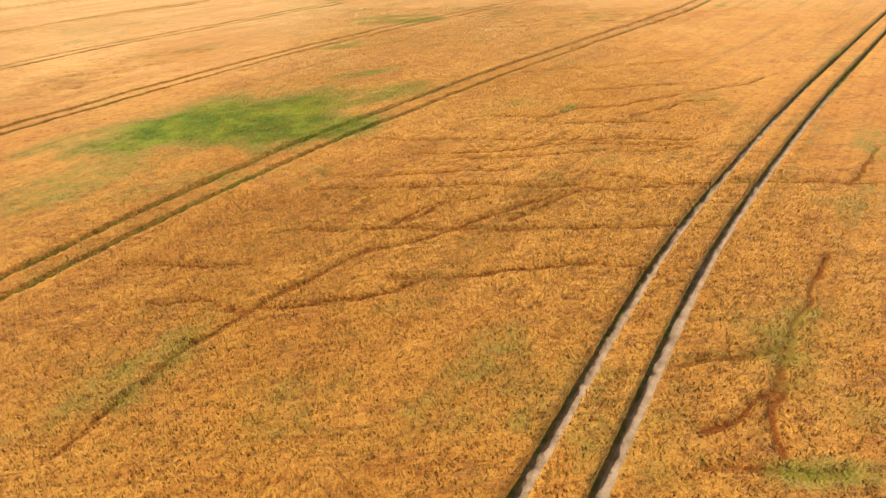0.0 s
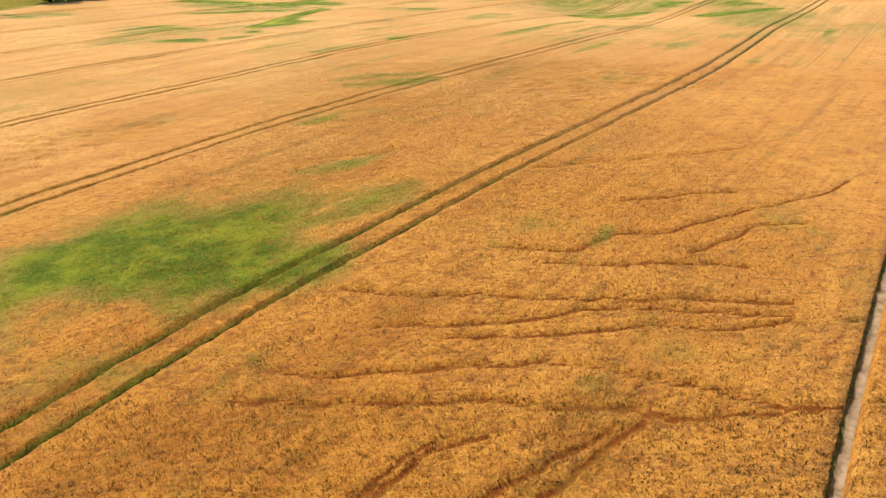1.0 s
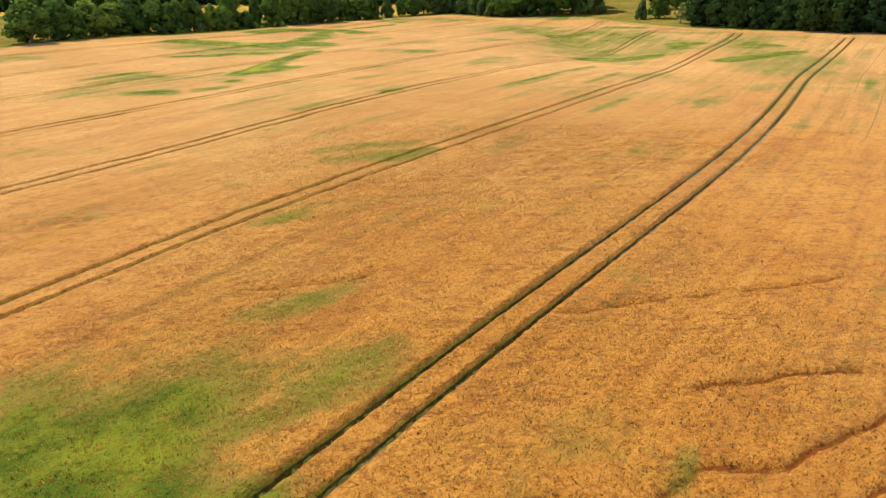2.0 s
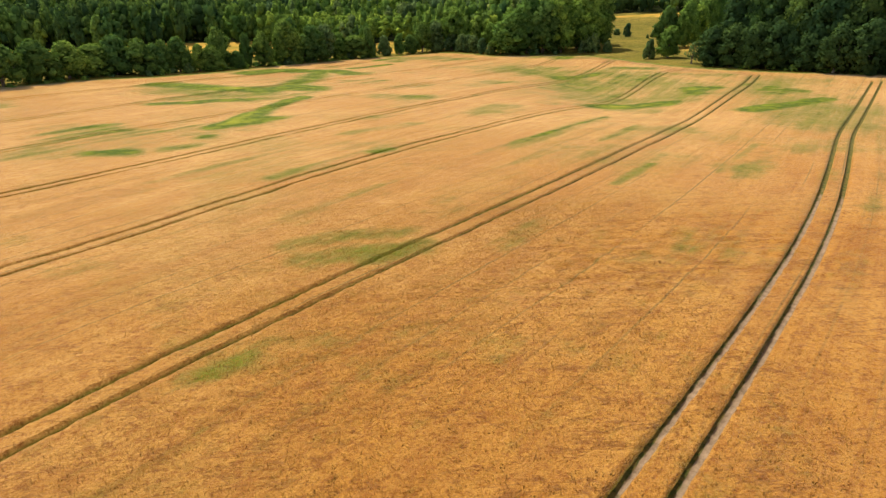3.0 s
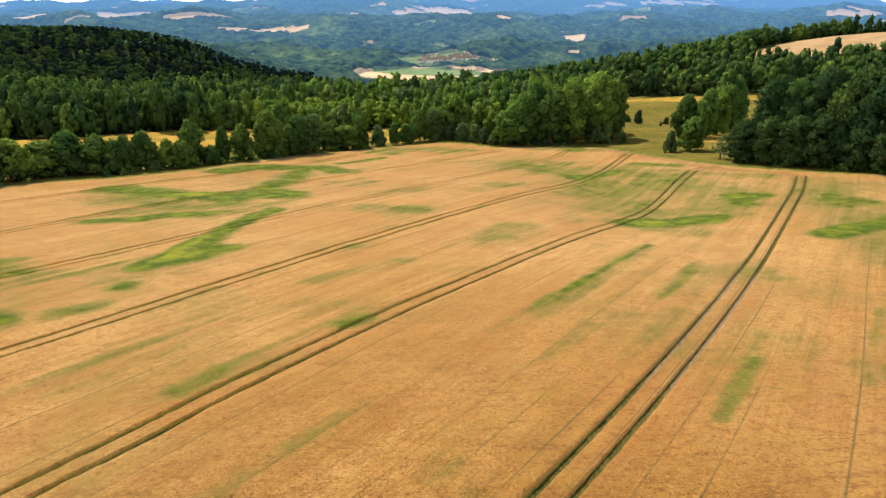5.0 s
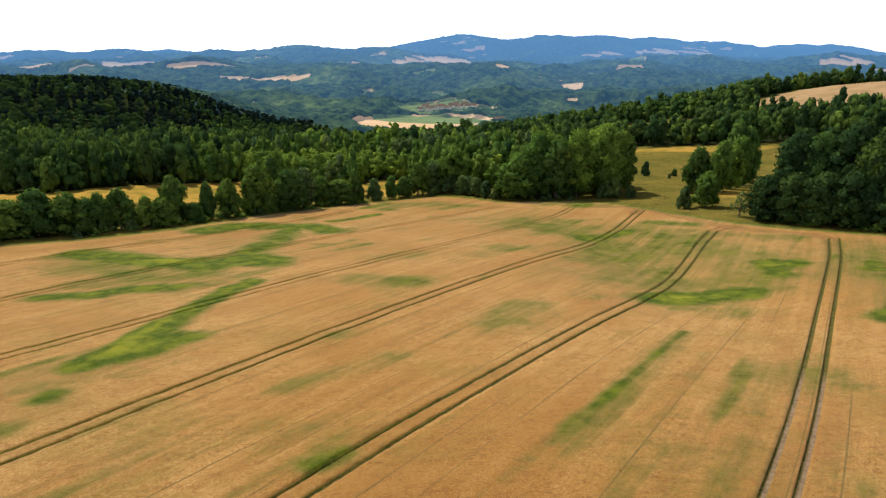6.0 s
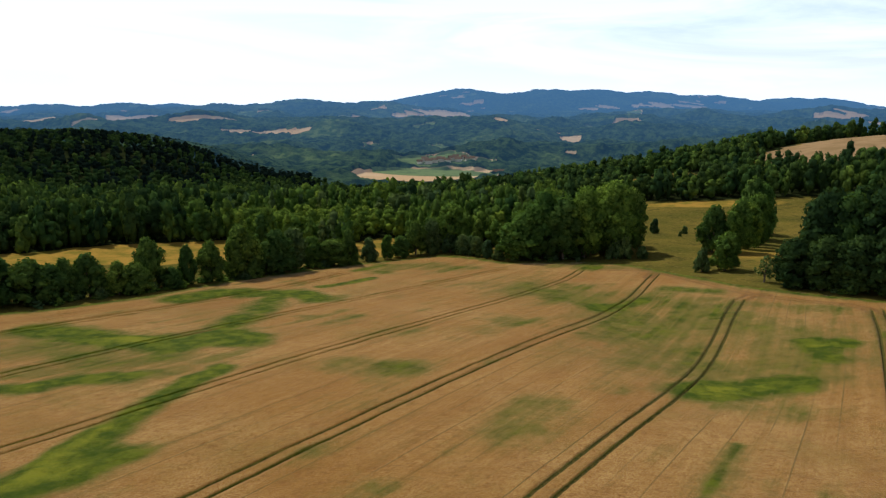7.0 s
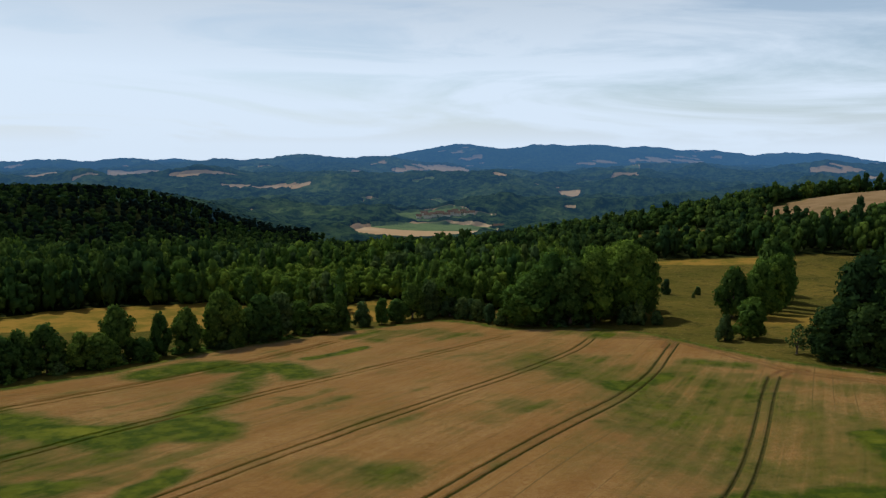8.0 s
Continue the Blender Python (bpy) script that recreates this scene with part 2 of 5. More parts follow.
leaf_mats = [leaf_material("foliage_oak", (0.022, 0.046, 0.017), (0.150, 0.225, 0.050), (0.20, 0.34, 0.045)),
             leaf_material("foliage_ash", (0.032, 0.064, 0.019), (0.205, 0.300, 0.052), (0.25, 0.42, 0.05)),
             leaf_material("foliage_willow", (0.032, 0.056, 0.027), (0.170, 0.235, 0.085), (0.20, 0.32, 0.08))]
alder_mat = leaf_material("foliage_alder", (0.018, 0.036, 0.017), (0.072, 0.118, 0.034), (0.10, 0.17, 0.035))
needle_mat = leaf_material("foliage_spruce", (0.009, 0.017, 0.014), (0.016, 0.028, 0.022), (0.02, 0.035, 0.025), 0.3)
m = Nodes("bark", 0.9, 0.1)
m.base(m.mix(m.ramp(m.noise(6.0, 4.0, stretch=(1, 1, 0.2, 0)), 0.35, 0.65), (0.075, 0.055, 0.04), (0.16, 0.125, 0.09))).bump(m.noise(9.0, 4.0), 0.7, 0.05)
bark_mat = m.mat

m = Nodes("far_country", 0.95, 0.0)
wood = m.mix(m.ramp(m.noise(0.045, 6.0, 0.8), 0.40, 0.62), (0.006, 0.018, 0.009), (0.058, 0.092, 0.030))
wood = m.mix(m.ramp(m.noise(0.0045, 4.0, 0.6), 0.52, 0.66), wood, m.mix(m.ramp(m.noise(0.05, 4.0, 0.7), 0.4, 0.6), (0.035, 0.065, 0.018), (0.11, 0.15, 0.045)))
plots = m.mix(m.ramp(m.noise(0.006, 3.0), 0.45, 0.55), (0.56, 0.36, 0.18), (0.62, 0.43, 0.25))
plots = m.mix(m.ramp(m.attr("green"), 0.4, 0.6), plots, m.mix(m.ramp(m.noise(0.03, 4.0, 0.7), 0.4, 0.62), (0.17, 0.22, 0.07), (0.10, 0.14, 0.045)))
col = m.mix(m.ramp(m.attr("plot"), 0.45, 0.55), wood, plots)
# distance haze is painted in: the surface gives way to a blue glow
haze_glow = m.attr("haze_glow")
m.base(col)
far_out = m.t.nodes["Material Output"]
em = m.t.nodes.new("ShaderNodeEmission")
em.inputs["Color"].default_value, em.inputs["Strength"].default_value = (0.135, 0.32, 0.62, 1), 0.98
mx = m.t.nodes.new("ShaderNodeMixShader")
m.t.links.new(haze_glow, mx.inputs[0])
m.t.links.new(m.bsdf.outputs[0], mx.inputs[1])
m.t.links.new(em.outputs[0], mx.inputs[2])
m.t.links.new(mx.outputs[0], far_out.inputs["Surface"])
far_mat = m.mat


# ---- mesh helpers ----
def mesh_from(name, verts, faces, mats, index=None, smooth=False, normals=None, **attrs):
    """One mesh from an array of points and an array of faces with the same number of corners."""
    verts, faces = np.asarray(verts, np.float32), np.asarray(faces, np.int32)
    me = bpy.data.meshes.new(name)
    n, k = faces.shape
    me.vertices.add(len(verts))
    me.vertices.foreach_set("co", verts.ravel())
    me.loops.add(n * k)
    me.loops.foreach_set("vertex_index", faces.ravel())
    me.polygons.add(n)
    me.polygons.foreach_set("loop_start", np.arange(0, n * k, k, dtype=np.int32))
    for mat in mats:
        me.materials.append(mat)
    if index is not None:
        me.polygons.foreach_set("material_index", np.asarray(index, np.int32))
    me.polygons.foreach_set("use_smooth", np.full(n, smooth))
    for key, values in attrs.items():
        me.attributes.new(key, "FLOAT", "POINT").data.foreach_set("value", np.asarray(values, np.float32).ravel())
    me.update(calc_edges=True)
    if normals is not None:
        me.normals_split_custom_set_from_vertices(np.asarray(normals, float).tolist())
    return me


def part(name, me, parent, label=""):
    ob = new(name, me)
    ob.parent = parent
    if label:
        tagged(ob, label)
    return ob


def smooth01(v, lo, hi):
    v = np.clip((v - lo) / (hi - lo), 0, 1)
    return v * v * (3 - 2 * v)


def value_noise(x, y, seed=0):
    """Smooth noise in 0..1 on a unit lattice."""
    x, y = np.asarray(x, float), np.asarray(y, float)
    xi, yi = np.floor(x).astype(np.int64), np.floor(y).astype(np.int64)
    fx, fy = x - xi, y - yi
    fx, fy = fx * fx * (3 - 2 * fx), fy * fy * (3 - 2 * fy)

    def rnd(a, b):
        h = (a * 374761393 + b * 668265263 + seed * 982451653) & 0xFFFFFFFF
        h = ((h ^ (h >> 13)) * 1274126177) & 0xFFFFFFFF
        return ((h ^ (h >> 16)) & 0xFFFF) / 65535.0

    return (rnd(xi, yi) * (1 - fx) + rnd(xi + 1, yi) * fx) * (1 - fy) + (rnd(xi, yi + 1) * (1 - fx) + rnd(xi + 1, yi + 1) * fx) * fy


def fractal(x, y, octaves=4, seed=0):
    total, amp, norm = 0, 1.0, 0
    for o in range(octaves):
        total, norm = total + amp * value_noise(x * 2 ** o, y * 2 ** o, seed + o), norm + amp
        amp *= 0.5
    return total / norm


# ---- the lie of the land ----
GC = (-0.165, 7.698, -9.575, -3.614, -6.399, -3.661, 0.853, 1.770, 2.681)


def field_top(x, y):
    """Height of the crop's top over the hilltop field."""
    swale = 1.9 * np.exp(-0.5 * (((x - 34) / 9) ** 2 + ((y - 182) / 30) ** 2))
    x, y = x / 100.0, y / 100.0
    return -swale + GC[0] + GC[1] * x + GC[2] * y + GC[3] * x * x + GC[4] * x * y + GC[5] * y * y + GC[6] * y ** 3 + GC[7] * x * y * y + GC[8] * x * x * y


# hills: centre x, y, height, width, depth
HILLS = ((340, 560, 55, 170, 115), (-680, 3150, 46, 430, 320), (-1860, 3500, 22, 520, 350), (-90, 4350, 94, 240, 260),
         (480, 4250, 98, 330, 280), (1230, 4300, 100, 400, 300), (2200, 4250, 82, 330, 300), (900, 2600, 26, 500, 260),
         (-900, 1900, 22, 350, 260), (200, 2000, 18, 260, 220), (1500, 2300, 30, 420, 330), (-1500, 2500, 22, 500, 200))


def land(x, y):
    d = np.hypot(x * 0.35, y)
    z = np.interp(d, (-400, 0, 150, 285, 330, 400, 550, 700, 850, 1000, 1300, 1600, 9000), (8, -3, -20, -36.5, -40.5, -48, -68, -85, -98, -106, -115, -117, -117))
    for cx, cy, a, sx, sy in HILLS:
        z = z + a * np.exp(-0.5 * (((x - cx) / sx) ** 2 + ((y - cy) / sy) ** 2))
    z = z + 55 * np.exp(-0.5 * (np.abs((x + 520) / 210) ** 5 + ((y - 830) / 230) ** 2))       # steep wooded hill
    far = np.clip((d - 900) / 700, 0, 1)
    near_hills = np.clip((d - 1150) / 300, 0, 1) * np.clip((3000 - d) / 500, 0, 1)
    z = z + near_hills * 60 * (1 - np.abs(2 * fractal(x / 410 + 5.2, y / 240 + 2.9, 2, 313) - 1) - 0.68)
    mid = np.clip((d - 1050) / 350, 0, 1) * np.clip((3700 - d) / 500, 0, 1)
    z = z + mid * 62 * (1 - np.abs(2 * fractal(x / 640 + 0.7, y / 300 + 0.4, 2, 303) - 1) - 0.70)
    return z + far * (58 * (fractal(x / 520 + 3.3, y / 330 + 1.7, 3, 201) - 0.52) + 6 * np.sin(x / 61 + y / 97))


def ground_z(x, y):
    x, y = np.asarray(x, float), np.asarray(y, float)
    r = np.sqrt((x / 118) ** 2 + ((y - 118) / 178) ** 2)
    w = smooth01(r, 1.0, 1.42)
    return field_top(np.clip(x, -135, 135), np.clip(y, -60, 320)) * (1 - w) + land(x, y) * w


CROP = 0.44       # height of the standing wheat
# the field's outline, seen from above
FIELD = np.array([(-60, -25), (-100, 40), (-112, 120), (-100, 182), (-88, 199), (-76, 207), (-64, 222), (-53, 246), (-38, 264), (-22, 278), (-4, 289), (6, 282),
                  (15, 271), (36, 268), (46, 260), (53, 247), (63, 226), (73, 214), (84, 204), (100, 196), (125, 180), (140, 120), (120, 40), (70, -25)], float)


def inside(poly, x, y):
    x, y = np.asarray(x, float), np.asarray(y, float)
    hit = np.zeros(x.shape, bool)
    for (x0, y0), (x1, y1) in zip(poly, np.roll(poly, -1, 0)):
        if y0 != y1:
            hit ^= ((y0 > y) != (y1 > y)) & (x < (x1 - x0) * (y - y0) / (y1 - y0) + x0)
    return hit


def dist_line(line, x, y):
    """Distance to an open run of points."""
    best = np.full(np.shape(x), 1e9)
    for (x0, y0), (x1, y1) in zip(line[:-1], line[1:]):
        dx, dy = x1 - x0, y1 - y0
        u = np.clip(((x - x0) * dx + (y - y0) * dy) / (dx * dx + dy * dy), 0, 1)
        best = np.minimum(best, np.hypot(x - x0 - u * dx, y - y0 - u * dy))
    return best


# ellipses: centre x, y, half length, half width, turn in degrees from +x
def oval(x, y, cx, cy, a, b, deg):
    c, s = math.cos(radians(deg)), math.sin(radians(deg))
    u, v = ((x - cx) * c + (y - cy) * s) / a, (-(x - cx) * s + (y - cy) * c) / b
    return np.sqrt(u * u + v * v)


MEADOWS = ((-118, 288, 92, 34, 12), (-23, 306, 11, 20, 10))


def wood_edge(x):
    """Where the woods begin beyond the field and its meadows."""
    return np.interp(x, (-220, -148, -124, -120, -101, -79, -40, 59.9, 60, 98, 124, 170, 230, 330), (262, 270, 280, 289, 300, 310, 305, 300, 422, 415, 408, 402, 335, 288))


DRY_RIGHT = (96, 318, 62, 60, 62)
PALE_RIGHT = (262, 515, 86, 46, 28)
FAR_FIELD = (-40, 1025, 112, 84, 18)
CLEARING = (122, 482, 30, 26, 120)

# ---- ground: one sheet to the horizon ----
def graded(lo, hi, fine_lo, fine_hi, step, growth):
    out = list(np.arange(fine_lo, fine_hi + step, step))
    s = step
    while out[-1] < hi:
        s *= growth
        out.append(out[-1] + s)
    s = step
    while out[0] > lo:
        s *= growth
        out.insert(0, out[0] - s)
    return np.array(out)


def grid_faces(rows, cols):
    i = np.arange(rows * cols).reshape(rows, cols)
    return np.stack([i[:-1, :-1], i[:-1, 1:], i[1:, 1:], i[1:, :-1]], -1).reshape(-1, 4)


gx, gy = graded(-4800, 4800, -150, 220, 3.0, 1.07), graded(-1500, 4700, -40, 420, 3.0, 1.07)
X, Y = np.meshgrid(gx, gy)
in_field = inside(FIELD, X, Y)
Z = ground_z(X, Y) - np.where(in_field, CROP, 0.1) - smooth01(np.hypot(X, Y), 780, 1000) * 9 - smooth01(np.hypot(X, Y), 1100, 1800) * 40
Z = Z + np.where(in_field, 0, 0.5 * (fractal(X / 9, Y / 9, 3, 5) - 0.5))
wig = 0.35 * (fractal(X / 14, Y / 14, 3, 9) - 0.5)
dry = (1 - smooth01(oval(X, Y, *MEADOWS[0]) + wig, 0.85, 1.1)) * (Y < wood_edge(X) + 2)
dry = np.maximum(dry, 1 - smooth01(np.minimum.reduce([oval(X, Y, *e) for e in (MEADOWS[1], PALE_RIGHT, FAR_FIELD)]) + wig, 0.85, 1.1))
dry = np.maximum(dry, 0.36 * (1 - smooth01(oval(X, Y, *DRY_RIGHT) + wig, 0.5, 1.2)) * smooth01(fractal(X / 22, Y / 22, 3, 3), 0.35, 0.6))
dry = np.maximum(dry, (1 - smooth01(oval(X, Y, 84, 268, 16, 9, 60) + wig, 0.7, 1.1)) * 0.55)
dry = np.maximum(dry, (1 - smooth01(oval(X, Y, 118, 398, 46, 10, -10) + wig, 0.6, 1.1)) * 0.75)
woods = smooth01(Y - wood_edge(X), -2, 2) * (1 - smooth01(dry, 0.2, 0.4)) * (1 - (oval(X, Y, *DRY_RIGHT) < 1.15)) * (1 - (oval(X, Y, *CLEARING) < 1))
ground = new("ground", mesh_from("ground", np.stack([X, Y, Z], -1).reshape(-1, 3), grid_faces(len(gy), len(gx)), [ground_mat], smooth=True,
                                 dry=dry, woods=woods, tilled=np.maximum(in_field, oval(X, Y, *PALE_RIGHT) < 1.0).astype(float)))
tagged(ground, "rolling ground with dry meadows and grassy field margins", "ground", kind="structure")

# ---- tramlines: wheel tracks left by the sprayer, 24 m apart ----
TRAMS = [
    [(-66.5, 195.7), (-57.2, 208.1), (-48.7, 220.6), (-41.0, 233.1), (-34.0, 245.6), (-27.8, 258.1)],
    [(-65.7, 150.7), (-59.4, 162.0), (-52.7, 173.3), (-45.6, 184.6), (-38.2, 196.0), (-30.4, 207.3), (-22.1, 218.6), (-13.5, 229.9), (-4.4, 241.3), (5.2, 252.6), (15.1, 263.9)],
    [(-51.1, 128.5), (-42.9, 140.2), (-35.6, 151.8), (-28.6, 163.4), (-21.4, 175.0), (-13.7, 186.7), (-5.6, 198.3), (2.9, 209.9), (11.6, 221.5), (19.9, 233.2), (27.4, 244.8), (33.2, 256.4)],
    [(-47.0, 93.3), (-38.1, 105.1), (-30.3, 116.9), (-23.1, 128.7), (-16.1, 140.4), (-8.9, 152.2), (-1.5, 164.0), (6.2, 175.7), (14.3, 187.5), (22.4, 199.3), (30.2, 211.1), (37.5, 222.8), (43.4, 234.6), (49.3, 246.4)],
    [(-34.1, 73.4), (-26.4, 83.4), (-20.2, 93.4), (-14.3, 103.4), (-8.1, 113.4), (-1.5, 123.3), (5.5, 133.3), (12.6, 143.3), (19.7, 153.3), (26.4, 163.3), (32.6, 173.2), (38.4, 183.2), (43.9, 193.2), (49.3, 203.2), (55.0, 213.2)],
    [(-20.8, 53.7), (-13.4, 64.9), (-5.3, 76.0), (2.9, 87.2), (10.8, 98.3), (18.4, 109.4), (25.7, 120.6), (32.6, 131.7), (39.4, 142.9), (46.1, 154.0), (52.9, 165.2), (59.6, 176.3), (66.2, 187.4), (72.3, 198.6)],
    [(-16.7, 19.4), (-9.7, 31.2), (-1.4, 42.9), (7.4, 54.7), (16.2, 66.5), (24.6, 78.2), (32.4, 90.0), (39.6, 101.7), (46.6, 113.5), (53.6, 125.2), (61.4, 137.0)],
    [(3.9, 8.6), (10.5, 20.2), (18.2, 31.7), (26.4, 43.3), (34.8, 54.8), (43.2, 66.4)],
]
HEADLAND = [(33.3, 257.4), (41.0, 255.0), (49.9, 250.1), (55.5, 232.8), (60.2, 217.8), (65.0, 212.4), (70.1, 207.8)]


TURNS = ([(59.2, 174.8), (71.2, 196.6), (73.2, 203.4), (71.6, 206.8)], [(51.2, 206.5), (55.5, 213.9), (59.1, 217.5), (62.2, 217.9)], [(46.2, 242.4), (49.5, 248.9), (47.7, 253.3)])


def tram_curve(points):
    """x over y through the points: a smooth curve that runs on straight past its ends."""
    p = np.array(points, float)
    py, px = p[:, 1], p[:, 0]
    slope = np.gradient(px, py)
    slope[0], slope[-1] = (px[1] - px[0]) / (py[1] - py[0]), (px[-1] - px[-2]) / (py[-1] - py[-2])

    def at(y):
        y = np.asarray(y, float)
        k = np.clip(np.searchsorted(py, y) - 1, 0, len(py) - 2)
        h = py[k + 1] - py[k]
        u = (y - py[k]) / h
        v = (2 * u ** 3 - 3 * u ** 2 + 1) * px[k] + (u ** 3 - 2 * u ** 2 + u) * h * slope[k] + (3 * u ** 2 - 2 * u ** 3) * px[k + 1] + (u ** 3 - u ** 2) * h * slope[k + 1]
        v = np.where(y < py[0], px[0] + 0.68 * (y - py[0]), v)
        return np.where(y > py[-1], px[-1] + np.clip(slope[-1], 0.5, 0.75) * (y - py[-1]), v)

    return at


CURVES = [tram_curve(p) for p in TRAMS]
ENDS = [258, 262, 256, 246.5, 215, 203, 186, 125]      # where each pair runs into the headland

# trails that animals trod through the crop
TRAILS = []
TRAILS += [
    [(-1.2, 18.9), (1.2, 18.7), (3.3, 19.1), (5.5, 19.4), (8.6, 19.2)],
    [(-10.1, 17.5), (-7.8, 17.6), (-6.5, 17.0), (-4.9, 17.1), (-2.9, 17.5), (-0.9, 17.9), (0.3, 18.8)],
    [(-9.7, 10.3), (-8.6, 12.2), (-8.0, 14.1), (-6.7, 16.0), (-5.5, 17.8), (-4.1, 19.1), (-2.2, 21.2), (0.2, 22.3), (3.7, 24.4), (6.5, 26.3)],
    [(-6.7, 23.2), (-3.9, 23.1), (-0.9, 23.2), (1.1, 22.8), (6.0, 22.6), (10.6, 22.6)],
    [(-6.2, 28.0), (-1.5, 27.5), (1.8, 27.7), (4.2, 27.3), (6.7, 27.1), (9.1, 26.6), (12.6, 27.1), (17.3, 26.9), (21.4, 26.3)],
]
TRAILS += [
    [(-5.8, 30.0), (-3.6, 29.2), (-0.8, 29.3), (2.9, 29.7), (6.5, 29.5), (8.1, 28.8), (10.6, 27.8), (12.8, 26.8)],
    [(-3.5, 35.4), (-0.0, 34.5), (2.5, 34.6), (5.0, 34.0), (7.9, 34.0), (10.6, 33.9), (15.1, 33.4)],
    [(-1.7, 32.3), (0.6, 32.3), (3.9, 32.4), (6.0, 33.1), (8.6, 33.4), (11.0, 32.9), (14.6, 32.5)],
    [(1.0, 31.5), (3.8, 31.4), (6.4, 31.5), (9.0, 32.0), (11.4, 31.6), (14.4, 32.1)],
    [(3.3, 39.3), (6.8, 38.4), (9.4, 40.4), (12.0, 40.4), (15.1, 42.0), (18.2, 43.5), (21.4, 44.8), (24.5, 47.1)],
    [(5.5, 37.3), (8.6, 37.0), (11.7, 37.1), (14.5, 36.6)],
]
TRAILS += [
    [(10.5, 44.8), (14.1, 45.4), (17.3, 45.8)],
    [(12.4, 38.0), (16.6, 40.9), (19.2, 41.0)],
    [(9.8, 9.7), (10.2, 11.4), (11.0, 12.9), (12.0, 14.5), (13.0, 16.0), (14.3, 17.7), (15.7, 19.7)],
    [(7.9, 13.2), (8.8, 13.5), (10.5, 13.8), (11.8, 14.1)],
    [(8.0, 10.5), (9.5, 11.3), (11.0, 12.9)],
    [(7.6, 9.3), (9.0, 9.2), (10.0, 9.0), (11.0, 9.0)],
    [(20.2, 26.8), (22.1, 29.0), (24.0, 31.4)],
    [(-1.3, 23.5), (-0.2, 25.0), (1.1, 25.9)],
    [(-12.3, 20.7), (-9.2, 20.3), (-7.1, 20.4)],
    [(-0.8, 23.7), (0.6, 25.2), (2.7, 26.1)],
    [(3.8, 23.5), (5.6, 25.0), (7.8, 27.0)],
]
TRAILS += [
    [(6.4, 50.7), (12.2, 52.3), (17.9, 53.1), (21.3, 54.2)],
    [(-4.8, 71.7), (0.9, 72.6), (6.8, 73.3), (13.3, 76.2), (21.1, 76.8)],
    [(2.7, 84.4), (7.7, 84.9), (13.7, 86.4), (19.9, 87.3), (24.6, 87.2)],
    [(11.4, 88.2), (20.2, 90.6), (26.3, 92.0)],
]
TRAILS += [
    [(-5.4, 71.6), (-2.8, 72.3), (-0.3, 72.9), (4.1, 73.7), (7.4, 74.6), (10.9, 75.5), (16.1, 76.3), (21.2, 76.6)],
    [(-11.6, 63.3), (-9.6, 63.8), (-7.6, 64.4), (-5.6, 65.4), (-4.1, 65.8)],
    [(5.0, 84.7), (11.3, 86.2), (14.8, 86.8), (17.9, 87.3), (24.6, 88.1), (27.5, 87.3)],
    [(-7.7, 67.5), (-3.9, 67.9), (-0.1, 68.9), (3.0, 69.6)],
    [(4.8, 84.4), (7.8, 84.8), (11.0, 85.5), (16.3, 86.3), (21.7, 86.9), (28.0, 88.2)],
    [(4.8, 74.2), (6.9, 74.6), (8.4, 74.8), (11.1, 75.2), (13.8, 75.6), (17.4, 76.3), (21.4, 77.0)],
    [(-4.1, 81.3), (-1.7, 81.6), (0.8, 82.3)],
    [(18.1, 87.3), (21.2, 88.1), (23.8, 87.5), (29.0, 89.3)],
    [(-10.2, 53.9), (-7.7, 54.1), (-5.6, 54.6), (-3.4, 55.3)],
    [(-1.6, 73.6), (3.6, 74.0), (8.1, 75.2), (13.5, 76.2), (18.1, 76.6)],
]
# weedy green patches: centre x, y, half length, half width, turn, strength
WEEDS = []
WEEDS += [
    (-14.9, 39.8, 8.5, 4.3, 35, 1.0),
    (-10.6, 39.1, 3.5, 3.9, 0, 1.0),
    (-18.8, 32.5, 7.1, 3.6, 60, 0.34),
    (-5.8, 37.9, 2.4, 1.9, 60, 0.75),
    (60.8, 157.5, 9.1, 4.6, 60, 0.5),
    (67.1, 172.9, 7.1, 3.1, 40, 0.7),
    (11.8, 124.4, 11.8, 0.8, 55, 0.68),
    (-5.9, 52.4, 3.0, 1.0, 35, 0.6),
    (-8.1, 42.5, 3.3, 0.9, 45, 0.5),
    (-3.9, 79.5, 2.1, 1.1, 50, 0.6),
    (8.7, 40.2, 1.3, 0.4, 60, 0.42),
    (-10.2, 64.8, 2.3, 0.9, 45, 0.55),
    (20.3, 227.6, 10.2, 8.1, 60, 0.42),
]
WEEDS += [
    (10.1, 9.0, 1.1, 0.4, 0, 0.5),
    (11.6, 14.0, 1.4, 2.3, 20, 0.32),
    (2.6, 13.7, 2.0, 1.1, 40, 0.26),
    (-8.9, 13.6, 3.6, 1.3, 50, 0.30),
]
